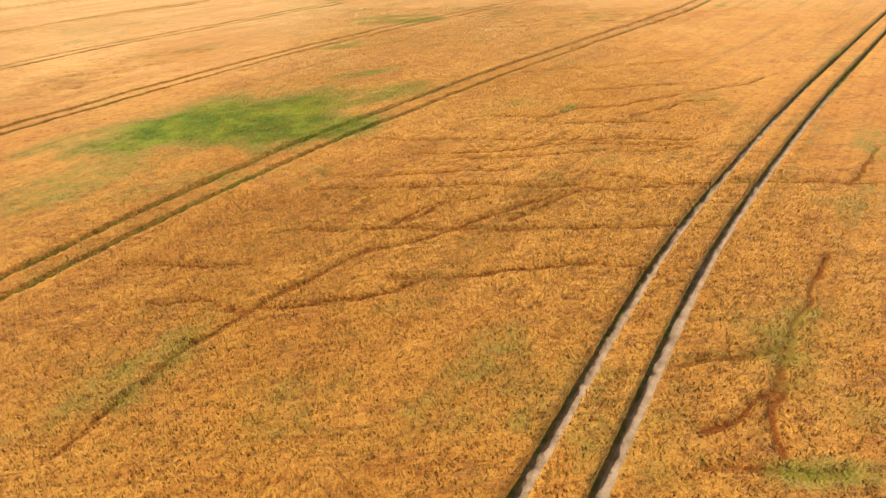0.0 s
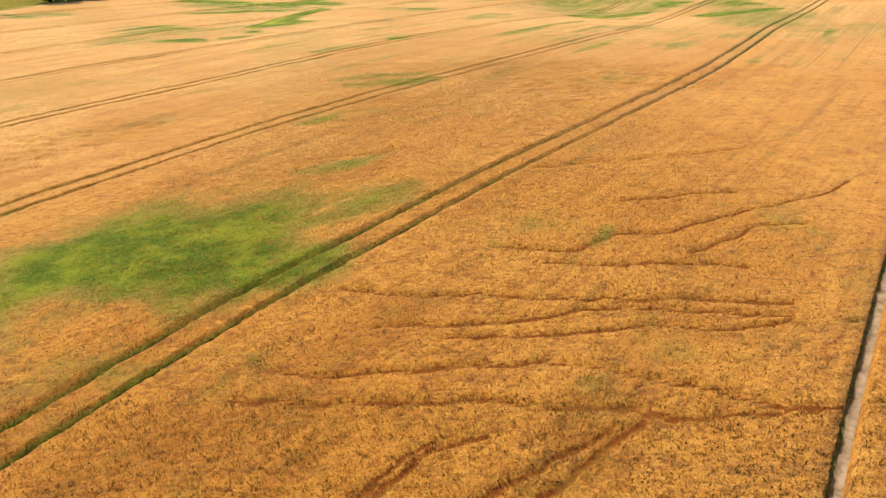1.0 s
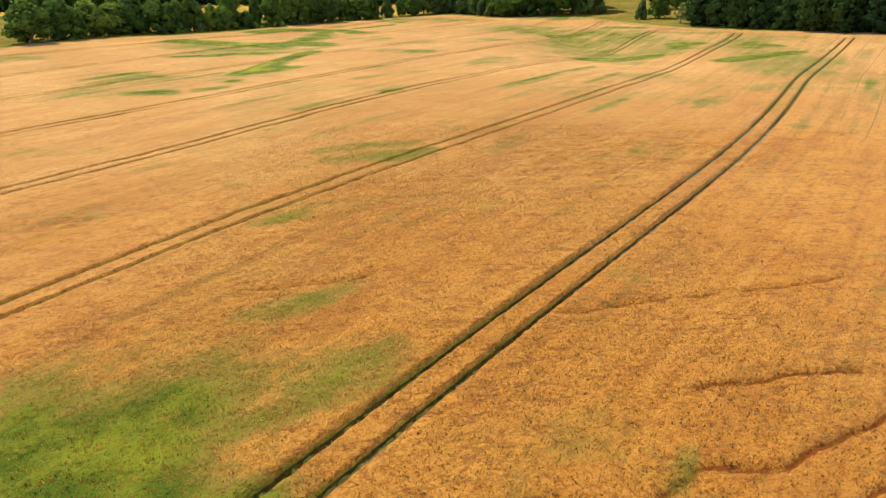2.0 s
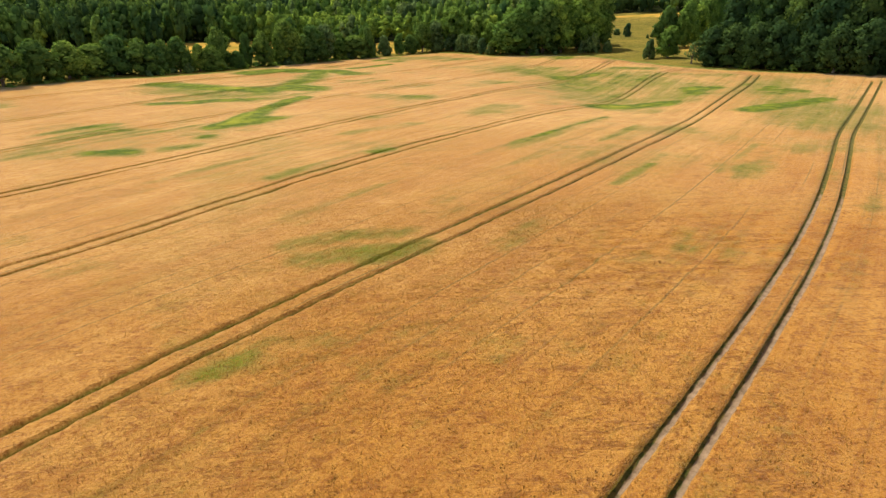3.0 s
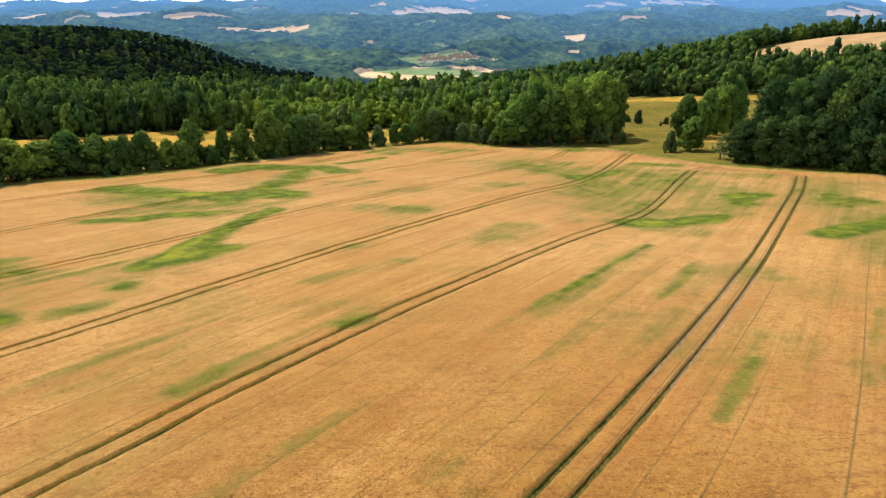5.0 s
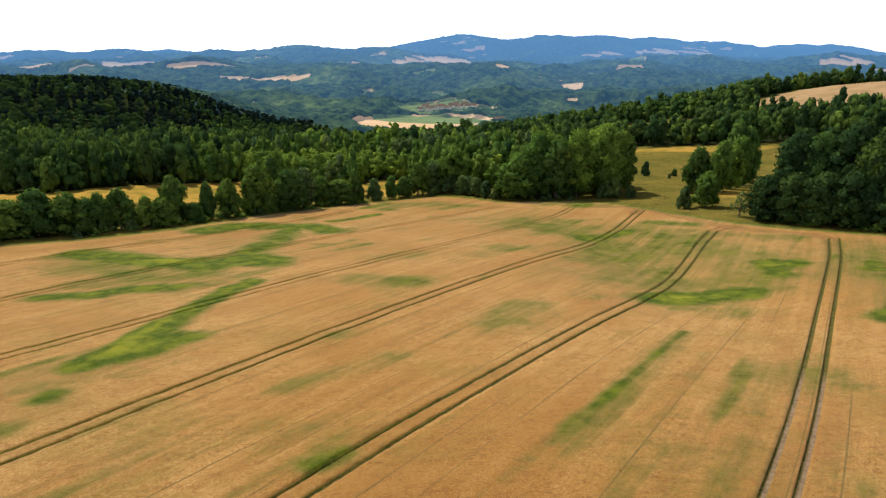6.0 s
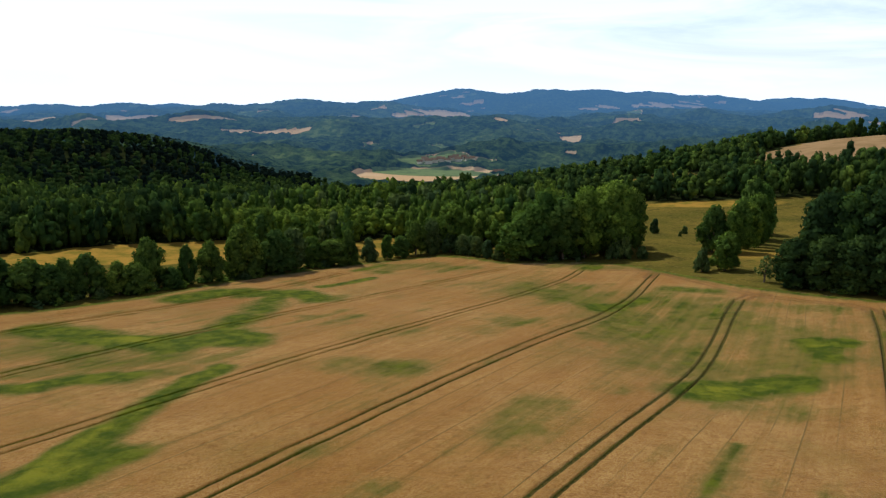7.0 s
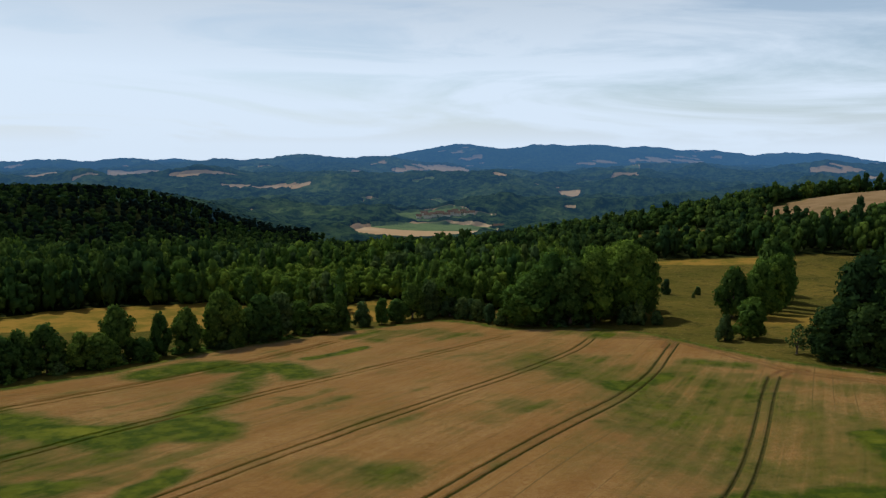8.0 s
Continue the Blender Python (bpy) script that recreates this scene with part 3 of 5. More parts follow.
# weeds that run along hollows: line, half width, strength
HOLLOWS = []
HOLLOWS += [
    ([(-55.8, 220.5), (-49.0, 228.9), (-42.1, 227.0), (-34.1, 228.3), (-28.1, 222.2)], 5.5, 0.98),
    ([(-37.1, 226.1), (-37.0, 207.7), (-37.9, 193.6)], 4.5, 0.75),
    ([(-67.6, 191.3), (-59.7, 188.4), (-49.8, 184.5), (-41.9, 182.5), (-36.9, 189.6), (-32.9, 186.6)], 5.5, 1.0),
    ([(-51.8, 186.4), (-44.8, 184.5)], 3.2, 1.3),
    ([(-54.8, 175.5), (-45.8, 172.5), (-38.9, 175.5)], 5.0, 0.42),
    ([(-30.2, 236.6), (-25.2, 241.5), (-20.2, 249.3)], 2.0, 1.0),
    ([(-55.4, 160.6), (-50.4, 161.7), (-45.8, 165.0), (-40.8, 166.5)], 3.0, 1.0),
    ([(-35.4, 133.8), (-34.2, 139.2), (-32.7, 145.1), (-32.6, 155.0), (-31.8, 163.9), (-30.0, 170.6)], 2.2, 1.1),
]
HOLLOWS += [
    ([(-33.5, 137.7), (-29.8, 142.6)], 3.3, 1.05),
    ([(-34.1, 138.2), (-33.7, 149.0)], 1.9, 1.5),
    ([(-33.8, 126.4), (-33.8, 127.2)], 1.9, 0.8),
    ([(-33.3, 120.3), (-36.5, 118.9)], 2.1, 0.5),
    ([(-44.7, 116.8), (-40.7, 117.1)], 2.9, 0.95),
    ([(-8.6, 115.5), (-7.4, 116.7)], 1.4, 0.7),
    ([(-17.8, 103.1), (-16.4, 105.9)], 1.6, 0.6),
    ([(-13.4, 171.6), (-6.5, 170.8)], 4.5, 0.5),
    ([(29.1, 213.4), (37.4, 219.0)], 4.4, 1.0),
    ([(17.2, 234.2), (24.6, 224.5), (31.5, 212.8), (31.1, 190.7), (33.4, 178.2)], 14.0, 0.48),
    ([(39.4, 218.7), (46.4, 202.8), (51.2, 187.7), (44.1, 173.6)], 11.0, 0.47),
]
HOLLOWS += [
    ([(51.2, 182.5), (55.9, 182.0)], 3.7, 1.0),
    ([(51.5, 180.8), (53.4, 181.0)], 1.9, 1.4),
    ([(46.1, 174.4), (48.4, 177.9)], 4.7, 0.5),
    ([(49.3, 194.1), (54.0, 189.3)], 4.6, 0.5),
    ([(46.6, 228.9), (53.5, 223.3)], 3.6, 0.6),
    ([(28.8, 164.0), (40.5, 166.5)], 4.6, 1.15),
    ([(31.9, 165.0), (37.4, 166.1)], 2.4, 1.4),
    ([(57.5, 134.3), (63.3, 151.7), (65.0, 176.9), (75.2, 191.1)], 11.2, 0.36),
    ([(26.3, 146.2), (16.7, 131.7), (11.2, 123.7)], 0.8, 0.8),
    ([(24.6, 143.5), (14.3, 126.0), (8.5, 117.2)], 2.4, 0.32),
    ([(20.3, 117.9), (15.3, 111.4)], 2.0, 0.25),
    ([(9.9, 155.6), (5.6, 147.3)], 4.5, 0.36),
]
HOLLOWS += [
    ([(40.0, 204.7), (45.8, 191.1), (42.3, 174.2)], 5.3, 0.42),
    ([(-61.7, 180.4), (-49.8, 175.5)], 7.0, 0.5),
    ([(22.6, 107.4), (16.6, 98.3)], 0.7, 0.55),
    ([(38.8, 118.8), (28.2, 103.0)], 0.6, 0.35),
    ([(7.8, 86.5), (4.7, 81.1)], 1.2, 0.28),
    ([(19.0, 84.6), (17.1, 80.3)], 0.8, 0.3),
]
HOLLOWS += [
    ([(-9.3, 78.6), (-6.9, 79.9), (-4.0, 80.4), (-1.6, 81.3)], 1.8, 0.5),
    ([(-10.8, 81.5), (-9.0, 83.4), (-5.8, 84.0), (-2.9, 84.6)], 1.5, 0.42),
    ([(-9.0, 42.4), (-6.7, 43.3), (-4.6, 44.9), (-2.3, 46.9)], 2.2, 0.46),
    ([(-14.3, 128.2), (-10.1, 132.2), (-5.3, 136.8)], 2.2, 0.4),
    ([(49.9, 178.9), (54.4, 184.2), (49.8, 173.1)], 3.0, 0.7),
    ([(65.7, 175.2), (70.4, 172.7)], 3.4, 0.95),
    ([(51.7, 149.8), (61.0, 154.8), (68.8, 160.5)], 3.2, 1.0),
]


def weed_at(x, y):
    w = np.zeros(np.shape(x))
    warp = 0.55 * (fractal(x / 3.2, y / 3.2, 4, 21) - 0.5) + 0.35 * (fractal(x / 11, y / 11, 3, 31) - 0.5)
    for cx, cy, a, b, deg, k in WEEDS:
        near = (np.abs(x - cx) < 1.7 * max(a, b)) & (np.abs(y - cy) < 1.7 * max(a, b))
        if near.any():
            w[near] = np.maximum(w[near], k * (1 - smooth01(oval(x[near], y[near], cx, cy, a * 1.15, b * 1.2, deg) + 1.5 * warp[near], 0.25, 1.55)))
    patchy = fractal(x / 4.5, y / 4.5, 4, 37)
    for line, half, k in HOLLOWS:
        p = np.array(line)
        near = (x > p[:, 0].min() - 2.2 * half) & (x < p[:, 0].max() + 2.2 * half) & (y > p[:, 1].min() - 2.2 * half) & (y < p[:, 1].max() + 2.2 * half)
        if near.any():
            w[near] = np.maximum(w[near], k * (0.62 + 1.15 * patchy[near]) * (1 - smooth01(dist_line(line, x[near], y[near]) / (0.84 * half) + 1.5 * warp[near], 0.0, 1.8)))
    streak = fractal((x * 0.83 - y * 0.55) / 2.4, (x * 0.55 + y * 0.83) / 26, 3, 47)
    olive = fractal(x / 17 + 0.4 * streak, y / 12, 4, 59)
    faint = 0.34 * smooth01(streak, 0.56, 0.78) * smooth01(y, 60, 110) * smooth01(olive, 0.35, 0.6) + 0.20 * smooth01(fractal(x / 6, y / 6, 4, 53), 0.58, 0.80) + 0.45 * smooth01(olive, 0.54, 0.76) * smooth01(y, 85, 150)
    edge = 0.8 * (1 - smooth01(dist_line(FIELD, x, y) + 3 * (warp), 0.5, 3.5))
    return np.maximum(np.maximum(w, faint), edge)


def across_at(x, y):
    """Metres across the drill rows, 24 from one tramline to the next."""
    at = [c(y) for c in CURVES]
    out = np.minimum(0, x - at[0]) * 0.83 + np.maximum(0, x - at[-1]) * 0.83
    for a, b in zip(at[:-1], at[1:]):
        out = out + 24 * np.clip((x - a) / (b - a), 0, 1)
    return out


def grazing_pale(x, y):
    """Paler straw on the field's far side and left: grazing-view sheen put into the colour."""
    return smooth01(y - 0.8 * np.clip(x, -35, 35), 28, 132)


LODGED = ((-28.7, 61.7, 9, 4.5, 45), (32.7, 85.9, 8, 3.5, 10), (-31.8, 54.4, 6, 4, 50), (19.9, 79.6, 15, 8, 20))


def lodged_at(x, y):
    return 1 - smooth01(np.minimum.reduce([oval(x, y, *e) for e in LODGED]) + 0.8 * (fractal(x / 4, y / 4, 3, 15) - 0.5), 0.6, 1.2)


def trail_near(x, y):
    """1 on the line of a trail, falling to 0 at 0.6 m from it."""
    out = np.zeros(np.shape(x))
    wob_x, wob_y = 0.45 * (fractal(x / 1.1, y / 1.1, 2, 61) - 0.5), 0.45 * (fractal(x / 1.1, y / 1.1, 2, 67) - 0.5)
    for line in TRAILS:
        p = np.array(line)
        near = (x > p[:, 0].min() - 2) & (x < p[:, 0].max() + 2) & (y > p[:, 1].min() - 2) & (y < p[:, 1].max() + 2)
        if near.any():
            d = dist_line(line, x[near] + wob_x[near], y[near] + wob_y[near])
            out[near] = np.maximum(out[near], np.clip(1 - d / 0.6, 0, 1))
    return out


def pressed(x, y):
    """Small lodged hollows, and ripples where wind has pressed the crop down."""
    spots = value_noise(x / 0.55, y / 0.55, 83) * (0.6 + 0.4 * fractal(x / 9, y / 9, 2, 91))
    ripple = value_noise(x / 2.6 + 0.4 * fractal(x, y, 2, 97), y / 0.8 + 0.08 * x, 93)
    out = 0.45 * lodged_at(x, y) * smooth01(ripple, 0.66, 0.80)
    return np.maximum(out, smooth01(spots, 0.84, 0.92) * (1 - smooth01(y, 30, 50)))


def headland_wheel(x, y):
    d = np.minimum.reduce([np.abs(dist_line(line, x, y) - 0.9) for line in (HEADLAND,) + TURNS])
    return 0.8 * (1 - smooth01(d, 0.22, 0.65))


# ---- wheat: a rough canopy, cut by the tramlines ----
LANE = [(-1.15, 0), (-1.10, 2), (-0.97, 2), (-0.90, 1), (-0.66, 1), (-0.61, 0), (-0.50, 0), (-0.02, 0), (0.46, 0), (0.57, 0), (0.62, 2), (0.75, 2), (0.82, 1), (1.06, 1), (1.11, 0)]     # offset across the pair; 0 crop, 1 soil, 2 soil with weeds


def reach(y):
    """How far to either side the crop is built."""
    return 0.72 * np.hypot(y + 5.2, 17) + 3


def canopy_band(y0, y1, dy, dx):
    """Rows across the field between y0 and y1; columns follow the tramlines."""
    ys = np.linspace(y0, y1, int(round((y1 - y0) / dy)) + 1)
    xs = np.stack([c(ys) for c in CURVES], 1)                      # rows x lines, from left to right
    slope = np.stack([(c(ys + 0.5) - c(ys - 0.5)) for c in CURVES], 1)
    wide = np.sqrt(1 + slope ** 2)
    jit = np.random.RandomState(int(y0) + 7)
    cols, lane, who = [], [], []
    left = [xs[:, 0] - 60 + k * dx for k in range(int(57 / dx))]
    lines = len(CURVES)
    for c in left:
        cols.append(c), lane.append(0), who.append(-1)
    for k in range(lines):
        ragged = [0.035 * jit.randn(len(ys)) * (1 if s == 0 else 0.3) for _, s in LANE]
        for (off, s), r in zip(LANE, ragged):
            cols.append(xs[:, k] + (off + r * 0.6) * wide[:, k]), lane.append(s), who.append(k)
        if k + 1 < lines:
            a, b = xs[:, k] + 1.45 * wide[:, k], xs[:, k + 1] - 1.45 * wide[:, k + 1]
        else:
            a, b = xs[:, k] + 1.45 * wide[:, k], xs[:, k] + 32
        n = max(2, int(np.median(b - a) / dx))
        for f in np.linspace(0, 1, n):
            cols.append(a + (b - a) * f), lane.append(0), who.append(-1)
    X = np.stack(cols, 1)
    lane, who = np.array(lane), np.array(who)
    Y = np.repeat(ys[:, None], X.shape[1], 1)
    plain = who < 0
    X[:, plain] += (jit.rand(len(ys), plain.sum()) - 0.5) * dx * 0.5
    stop = np.array([ENDS[k] if k >= 0 else 1e9 for k in who])
    low = (lane[None, :] > 0) & (Y < stop[None, :])
    return X, Y, low, low & (lane[None, :] == 2)


def canopy_top(x, y, trod, weed):
    bump = 0.10 * (fractal(x / 0.9, y / 0.9, 3, 3) - 0.5) + 0.07 * (fractal((x * 0.84 - y * 0.54) / 0.8, (x * 0.54 + y * 0.84) / 9, 2, 5) - 0.5) + 0.16 * (fractal(x / 5, y / 5, 3, 13) - 0.5)
    lod = lodged_at(x, y)
    bump = bump - lod * 0.16 * smooth01(fractal(x / 1.4, y / 0.7, 2, 19), 0.42, 0.62)
    return field_top(x, y) + bump - 0.24 * trod * (1 - 0.6 * smooth01(y, 55, 75)) + 0.10 * weed * fractal(x / 0.7, y / 0.7, 2, 29)


def lane_green(x, y):
    """How far weeds have closed over the bare soil of the wheel tracks."""
    bare = np.minimum.reduce([oval(x, y, 9, 17, 34, 7, 57), oval(x, y, 22, 75, 26, 4, 55), oval(x, y, 24, 118, 20, 4, 57)])
    return 0.14 + 0.45 * smooth01(bare, 0.7, 1.2) + 0.14 * smooth01(y, 50, 110)


BANDS = [(0, 24, 0.16, 0.17), (24, 50, 0.18, 0.20), (50, 84, 0.28, 0.32), (84, 140, 0.42, 0.5), (140, 292, 0.5, 0.5)]
for b_no, (y0, y1, dy, dx) in enumerate(BANDS):
    X, Y, low, grassy = canopy_band(y0 - (2 * dy if b_no else 0), y1, dy, dx)
    weed = weed_at(X, Y)
    trail = trail_near(X, Y) if y0 < 100 else np.zeros(X.shape)
    trod = pressed(X, Y) if y0 < 100 else np.zeros(X.shape)
    trod = np.maximum(trod, headland_wheel(X, Y)) if y1 > 180 else trod
    lush = np.where(low, lane_green(X, Y) + 0.42 * grassy, 0)
    weed = np.where(low, 0.6 * lush, weed)
    top = canopy_top(X, Y, np.maximum(trod, 0.6 * smooth01(trail, 0.62, 0.92)), weed) + (np.random.RandomState(b_no).rand(*X.shape) - 0.5) * (0.06, 0.06, 0.05, 0.03, 0.02)[b_no]
    Z = np.where(low, field_top(X, Y) - CROP + 0.04 + 0.14 * smooth01(Y, 70, 130) + 0.12 * grassy * fractal(X / 0.4, Y / 0.4, 2, 8), top)
    if b_no:
        Z[0] -= 0.3
        Z[1] -= 0.1
    rows, ncol = X.shape
    F = grid_faces(rows, ncol)
    lowf = low.ravel()[F].all(1)
    cx, cy = X.ravel()[F].mean(1), Y.ravel()[F].mean(1)
    keep = inside(FIELD, cx, cy) & (np.abs(cx) < reach(cy))
    F, lowf = F[keep], lowf[keep]
    used = np.unique(F)
    remap = np.full(rows * ncol, -1, np.int64)
    remap[used] = np.arange(len(used))
    me = mesh_from("wheat_crop", np.stack([X, Y, Z], -1).reshape(-1, 3)[used], remap[F], [wheat_sheet, track_mat], lowf.astype(int), smooth=True, weed=weed.ravel()[used], lush=lush.ravel()[used], pale_straw=grazing_pale(X.ravel()[used], Y.ravel()[used]), trod=trod.ravel()[used], trail=trail.ravel()[used], across=across_at(X, Y).ravel()[used])
    tagged(new("wheat_crop", me), "ripe golden wheat crop with wheel tracks and green weedy patches", "wheat field", kind="stuff")


# ---- wheat ears: tufts standing out of the canopy ----
def near_lane(x, y):
    out = np.full(np.shape(x), 9.0)
    for c, stop in zip(CURVES, ENDS):
        s = c(y + 0.5) - c(y - 0.5)
        d = np.abs(np.abs((x - c(y)) / np.sqrt(1 + s * s)) - 0.86)
        out = np.where(y < stop, np.minimum(out, d), out)
    return out


# the rest of the same crop, out to the field's margins
gx, gy = np.arange(-116, 146, 1.6), np.arange(-28, 294, 1.6)
X, Y = np.meshgrid(gx, gy)
weed, wheel = weed_at(X, Y), 1 - smooth01(near_lane(X, Y), 0.3, 0.9)
Z = canopy_top(X, Y, wheel, weed) - 0.06 - 0.02 * wheel
F = grid_faces(len(gy), len(gx))
cx, cy = X.ravel()[F].mean(1), Y.ravel()[F].mean(1)
F = F[inside(FIELD, cx, cy) & ((np.abs(cx) > reach(cy) - 1.2) | (cy < 0.5))]
used = np.unique(F)
remap = np.full(X.size, -1, np.int64)
remap[used] = np.arange(len(used))
me = mesh_from("wheat_crop", np.stack([X, Y, Z], -1).reshape(-1, 3)[used], remap[F], [wheat_sheet], smooth=True, weed=weed.ravel()[used], pale_straw=grazing_pale(X.ravel()[used], Y.ravel()[used]), trod=wheel.ravel()[used], across=across_at(X, Y).ravel()[used])
tagged(new("wheat_crop", me), "ripe golden wheat crop out to the field's margins", "wheat field", kind="stuff")


def ears(y0, y1, per_m2, width, height, seed):
    """Upright slivers of ears and stalks, thickest along the middle of the field."""
    r = np.random.RandomState(seed)
    half = 25.0
    n = int(2 * half * (y1 - y0) * per_m2)
    x, y = r.uniform(-half, half, n), r.uniform(y0, y1, n)
    ok = (np.abs(x) < reach(y)) & (near_lane(x, y) > 0.24 + 0.5 * width) & (r.rand(n) > smooth01(np.abs(x - 1), 8, 25))
    x, y = x[ok], y[ok]
    trod = pressed(x, y)
    ok = (trod < 0.06) & (trail_near(x, y) < 0.78) & (r.rand(len(x)) > smooth01(y, 78, 130)) & (r.rand(len(x)) < 0.45 + 1.1 * fractal(x / 0.5, y / 0.5, 2, 73))
    x, y, trod = x[ok], y[ok], trod[ok]
    weed = weed_at(x, y)
    n = len(x)
    z = canopy_top(x, y, trod, weed) - 0.09
    turn, lean = r.uniform(0, 2 * np.pi, n), r.uniform(0.02, 0.55, n) + 0.5 * lodged_at(x, y)
    h, w = height * r.uniform(0.55, 1.3, n), width * r.uniform(0.6, 1.4, n)
    base = np.stack([x, y, z + r.uniform(-0.04, 0.04, n)], -1)
    spin = turn + r.uniform(0.9, 2.2, n)
    side = np.stack([np.cos(spin), np.sin(spin), 0 * x], -1) * (w * 0.6)[:, None]
    tip = np.stack([np.cos(turn) * np.sin(lean), np.sin(turn) * np.sin(lean), np.cos(lean)], -1) * h[:, None]
    lit = r.randn(n, 3) * 0.30 + (0, 0, 1)
    verts = np.stack([base - side * 0.5, base + tip * 0.55 + side, base + tip - side * 0.3], 1).reshape(-1, 3)
    me = mesh_from("wheat_ears", verts, np.arange(n * 3).reshape(n, 3), [wheat_ear], smooth=True, normals=np.repeat(lit / np.linalg.norm(lit, axis=1)[:, None], 3, 0), weed=np.repeat(weed, 3), pale_straw=np.repeat(grazing_pale(x, y), 3), across=np.repeat(across_at(x, y), 3), tip=np.tile((0.0, 0.7, 1.0), n))
    tagged(new("wheat_ears", me), "ripe ears and stalks of golden wheat above the crop", "wheat", kind="stuff")


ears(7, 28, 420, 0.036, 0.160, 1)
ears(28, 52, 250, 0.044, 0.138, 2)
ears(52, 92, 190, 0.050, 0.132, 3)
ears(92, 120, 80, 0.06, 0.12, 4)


# ---- far country beyond the valley ----
az = np.linspace(-0.66, 0.66, 520)
dist = 840 * (4650 / 840) ** np.linspace(0, 1, 250)
A, D = np.meshgrid(az, dist)
X, Y = D * np.sin(A), 60 + D * np.cos(A)
# pale plots: centre x, y, half length, half width, turn
PLOTS = [
    (-210, 2820, 60, 45, 4), (-115, 3010, 85, 60, 3), (-12, 3035, 70, 55, 0), (95, 3253, 70, 60, -3), (205, 3300, 80, 40, -5), (124, 1937, 22, 24, -4), (-472, 1796, 58, 16, 16),
    (-393, 1791, 28, 19, 13), (719, 3736, 64, 36, -11), (824, 3788, 76, 58, -13), (1164, 3897, 77, 81, -17), (1333, 3944, 122, 52, -19),
    (1375, 4045, 81, 35, -19), (534, 2211, 44, 24, -14), (1272, 2365, 67, 40, -29), (1373, 2380, 112, 15, -31), (-1586, 3074, 133, 90, 28),
    (-1272, 2056, 75, 82, 33), (-955, 1783, 29, 12, 30), (-2151, 3272, 66, 28, 34), (-1214, 2594, 95, 20, 26), (-680, 1889, 103, 12, 21),
    (-323, 993, 5, 6, 20), (-300, 1014, 12, 13, 18), (-318, 1133, 13, 14, 17), (304, 1838, 30, 33, -10), (252, 1914, 35, 14, -8),
    (214, 1316, 11, 12, -10), (421, 2160, 27, 30, -12), (-367, 2619, 33, 27, 8),
]
GREENS = [(-38, 1216, 74, 42, 10), (-17, 1244, 42, 38, 1), (-38, 1605, 32, 29, 1), (49, 1217, 24, 22, -2), (681, 2735, 47, 42, -15), (-190, 1574, 19, 12, 7), (-32, 1095, 98, 66, 8)]
wig = 0.7 * (fractal(X / 70, Y / 70, 4, 7) - 0.5)
plot = 1 - smooth01(np.minimum.reduce([oval(X, Y, *p) for p in PLOTS + GREENS]) + wig, 0.92, 1.0)
broken = fractal(X / 190, Y / 120, 3, 17) - 0.10 * fractal(X / 40, Y / 40, 2, 18)
cu, cv = (X * 0.94 + Y * 0.34) / 74 + 1.2 * fractal(X / 400, Y / 400, 2, 23), (Y * 0.94 - X * 0.34) / 46
cell = value_noise(np.floor(cu), np.floor(cv), 27)
open_land = fractal(X / 520, Y / 380, 2, 17)
plot = np.maximum(plot, ((cell > np.where(D > 2300, 0.88, 0.93)) & (open_land > 0.52) & (D > 1500)).astype(float))
field_far = 1 - smooth01(oval(X, Y, *FAR_FIELD) + 0.1 * wig, 0.95, 1.0)
plot = np.maximum(plot, field_far)
green = 1 - smooth01(np.minimum.reduce([oval(X, Y, *p) for p in GREENS]), 0.9, 1.1)
green = np.maximum(green, (cell > 0.95).astype(float) * (plot > 0.5))
crowns = 11 * fractal(X / 12, Y / 16, 3, 37) + 16 * (fractal(X / 60, Y / 60, 3, 41) - 0.4)
Z = ground_z(X, Y) + (1 - plot) * (crowns + 2) * smooth01(D, 850, 940) - 3 - 10 * (1 - smooth01(D, 840, 890))
# share of the painted haze, growing with distance
haze_glow = np.interp(D, (700, 1200, 2000, 3000, 4600), (0.05, 0.15, 0.32, 0.58, 0.84))
far_hills = new("backdrop", mesh_from("backdrop", np.stack([X, Y, Z], -1).reshape(-1, 3), grid_faces(*X.shape), [far_mat], plot=plot, green=green, haze_glow=haze_glow))
tagged(far_hills, "hazy blue wooded hills with pale fields far off", "hills", kind="structure")


# ---- village across the valley ----
m = Nodes("render_wall", 0.9, 0.1)
render_wall = m.base(m.mix(m.ramp(m.noise(0.8, 3.0), 0.4, 0.6), (0.62, 0.58, 0.52), (0.72, 0.69, 0.63))).mat
m = Nodes("roof_tile", 0.85, 0.1)
roof_tile = m.base(m.mix(m.ramp(m.noise(1.5, 3.0), 0.4, 0.6), (0.16, 0.10, 0.075), (0.15, 0.13, 0.12))).mat


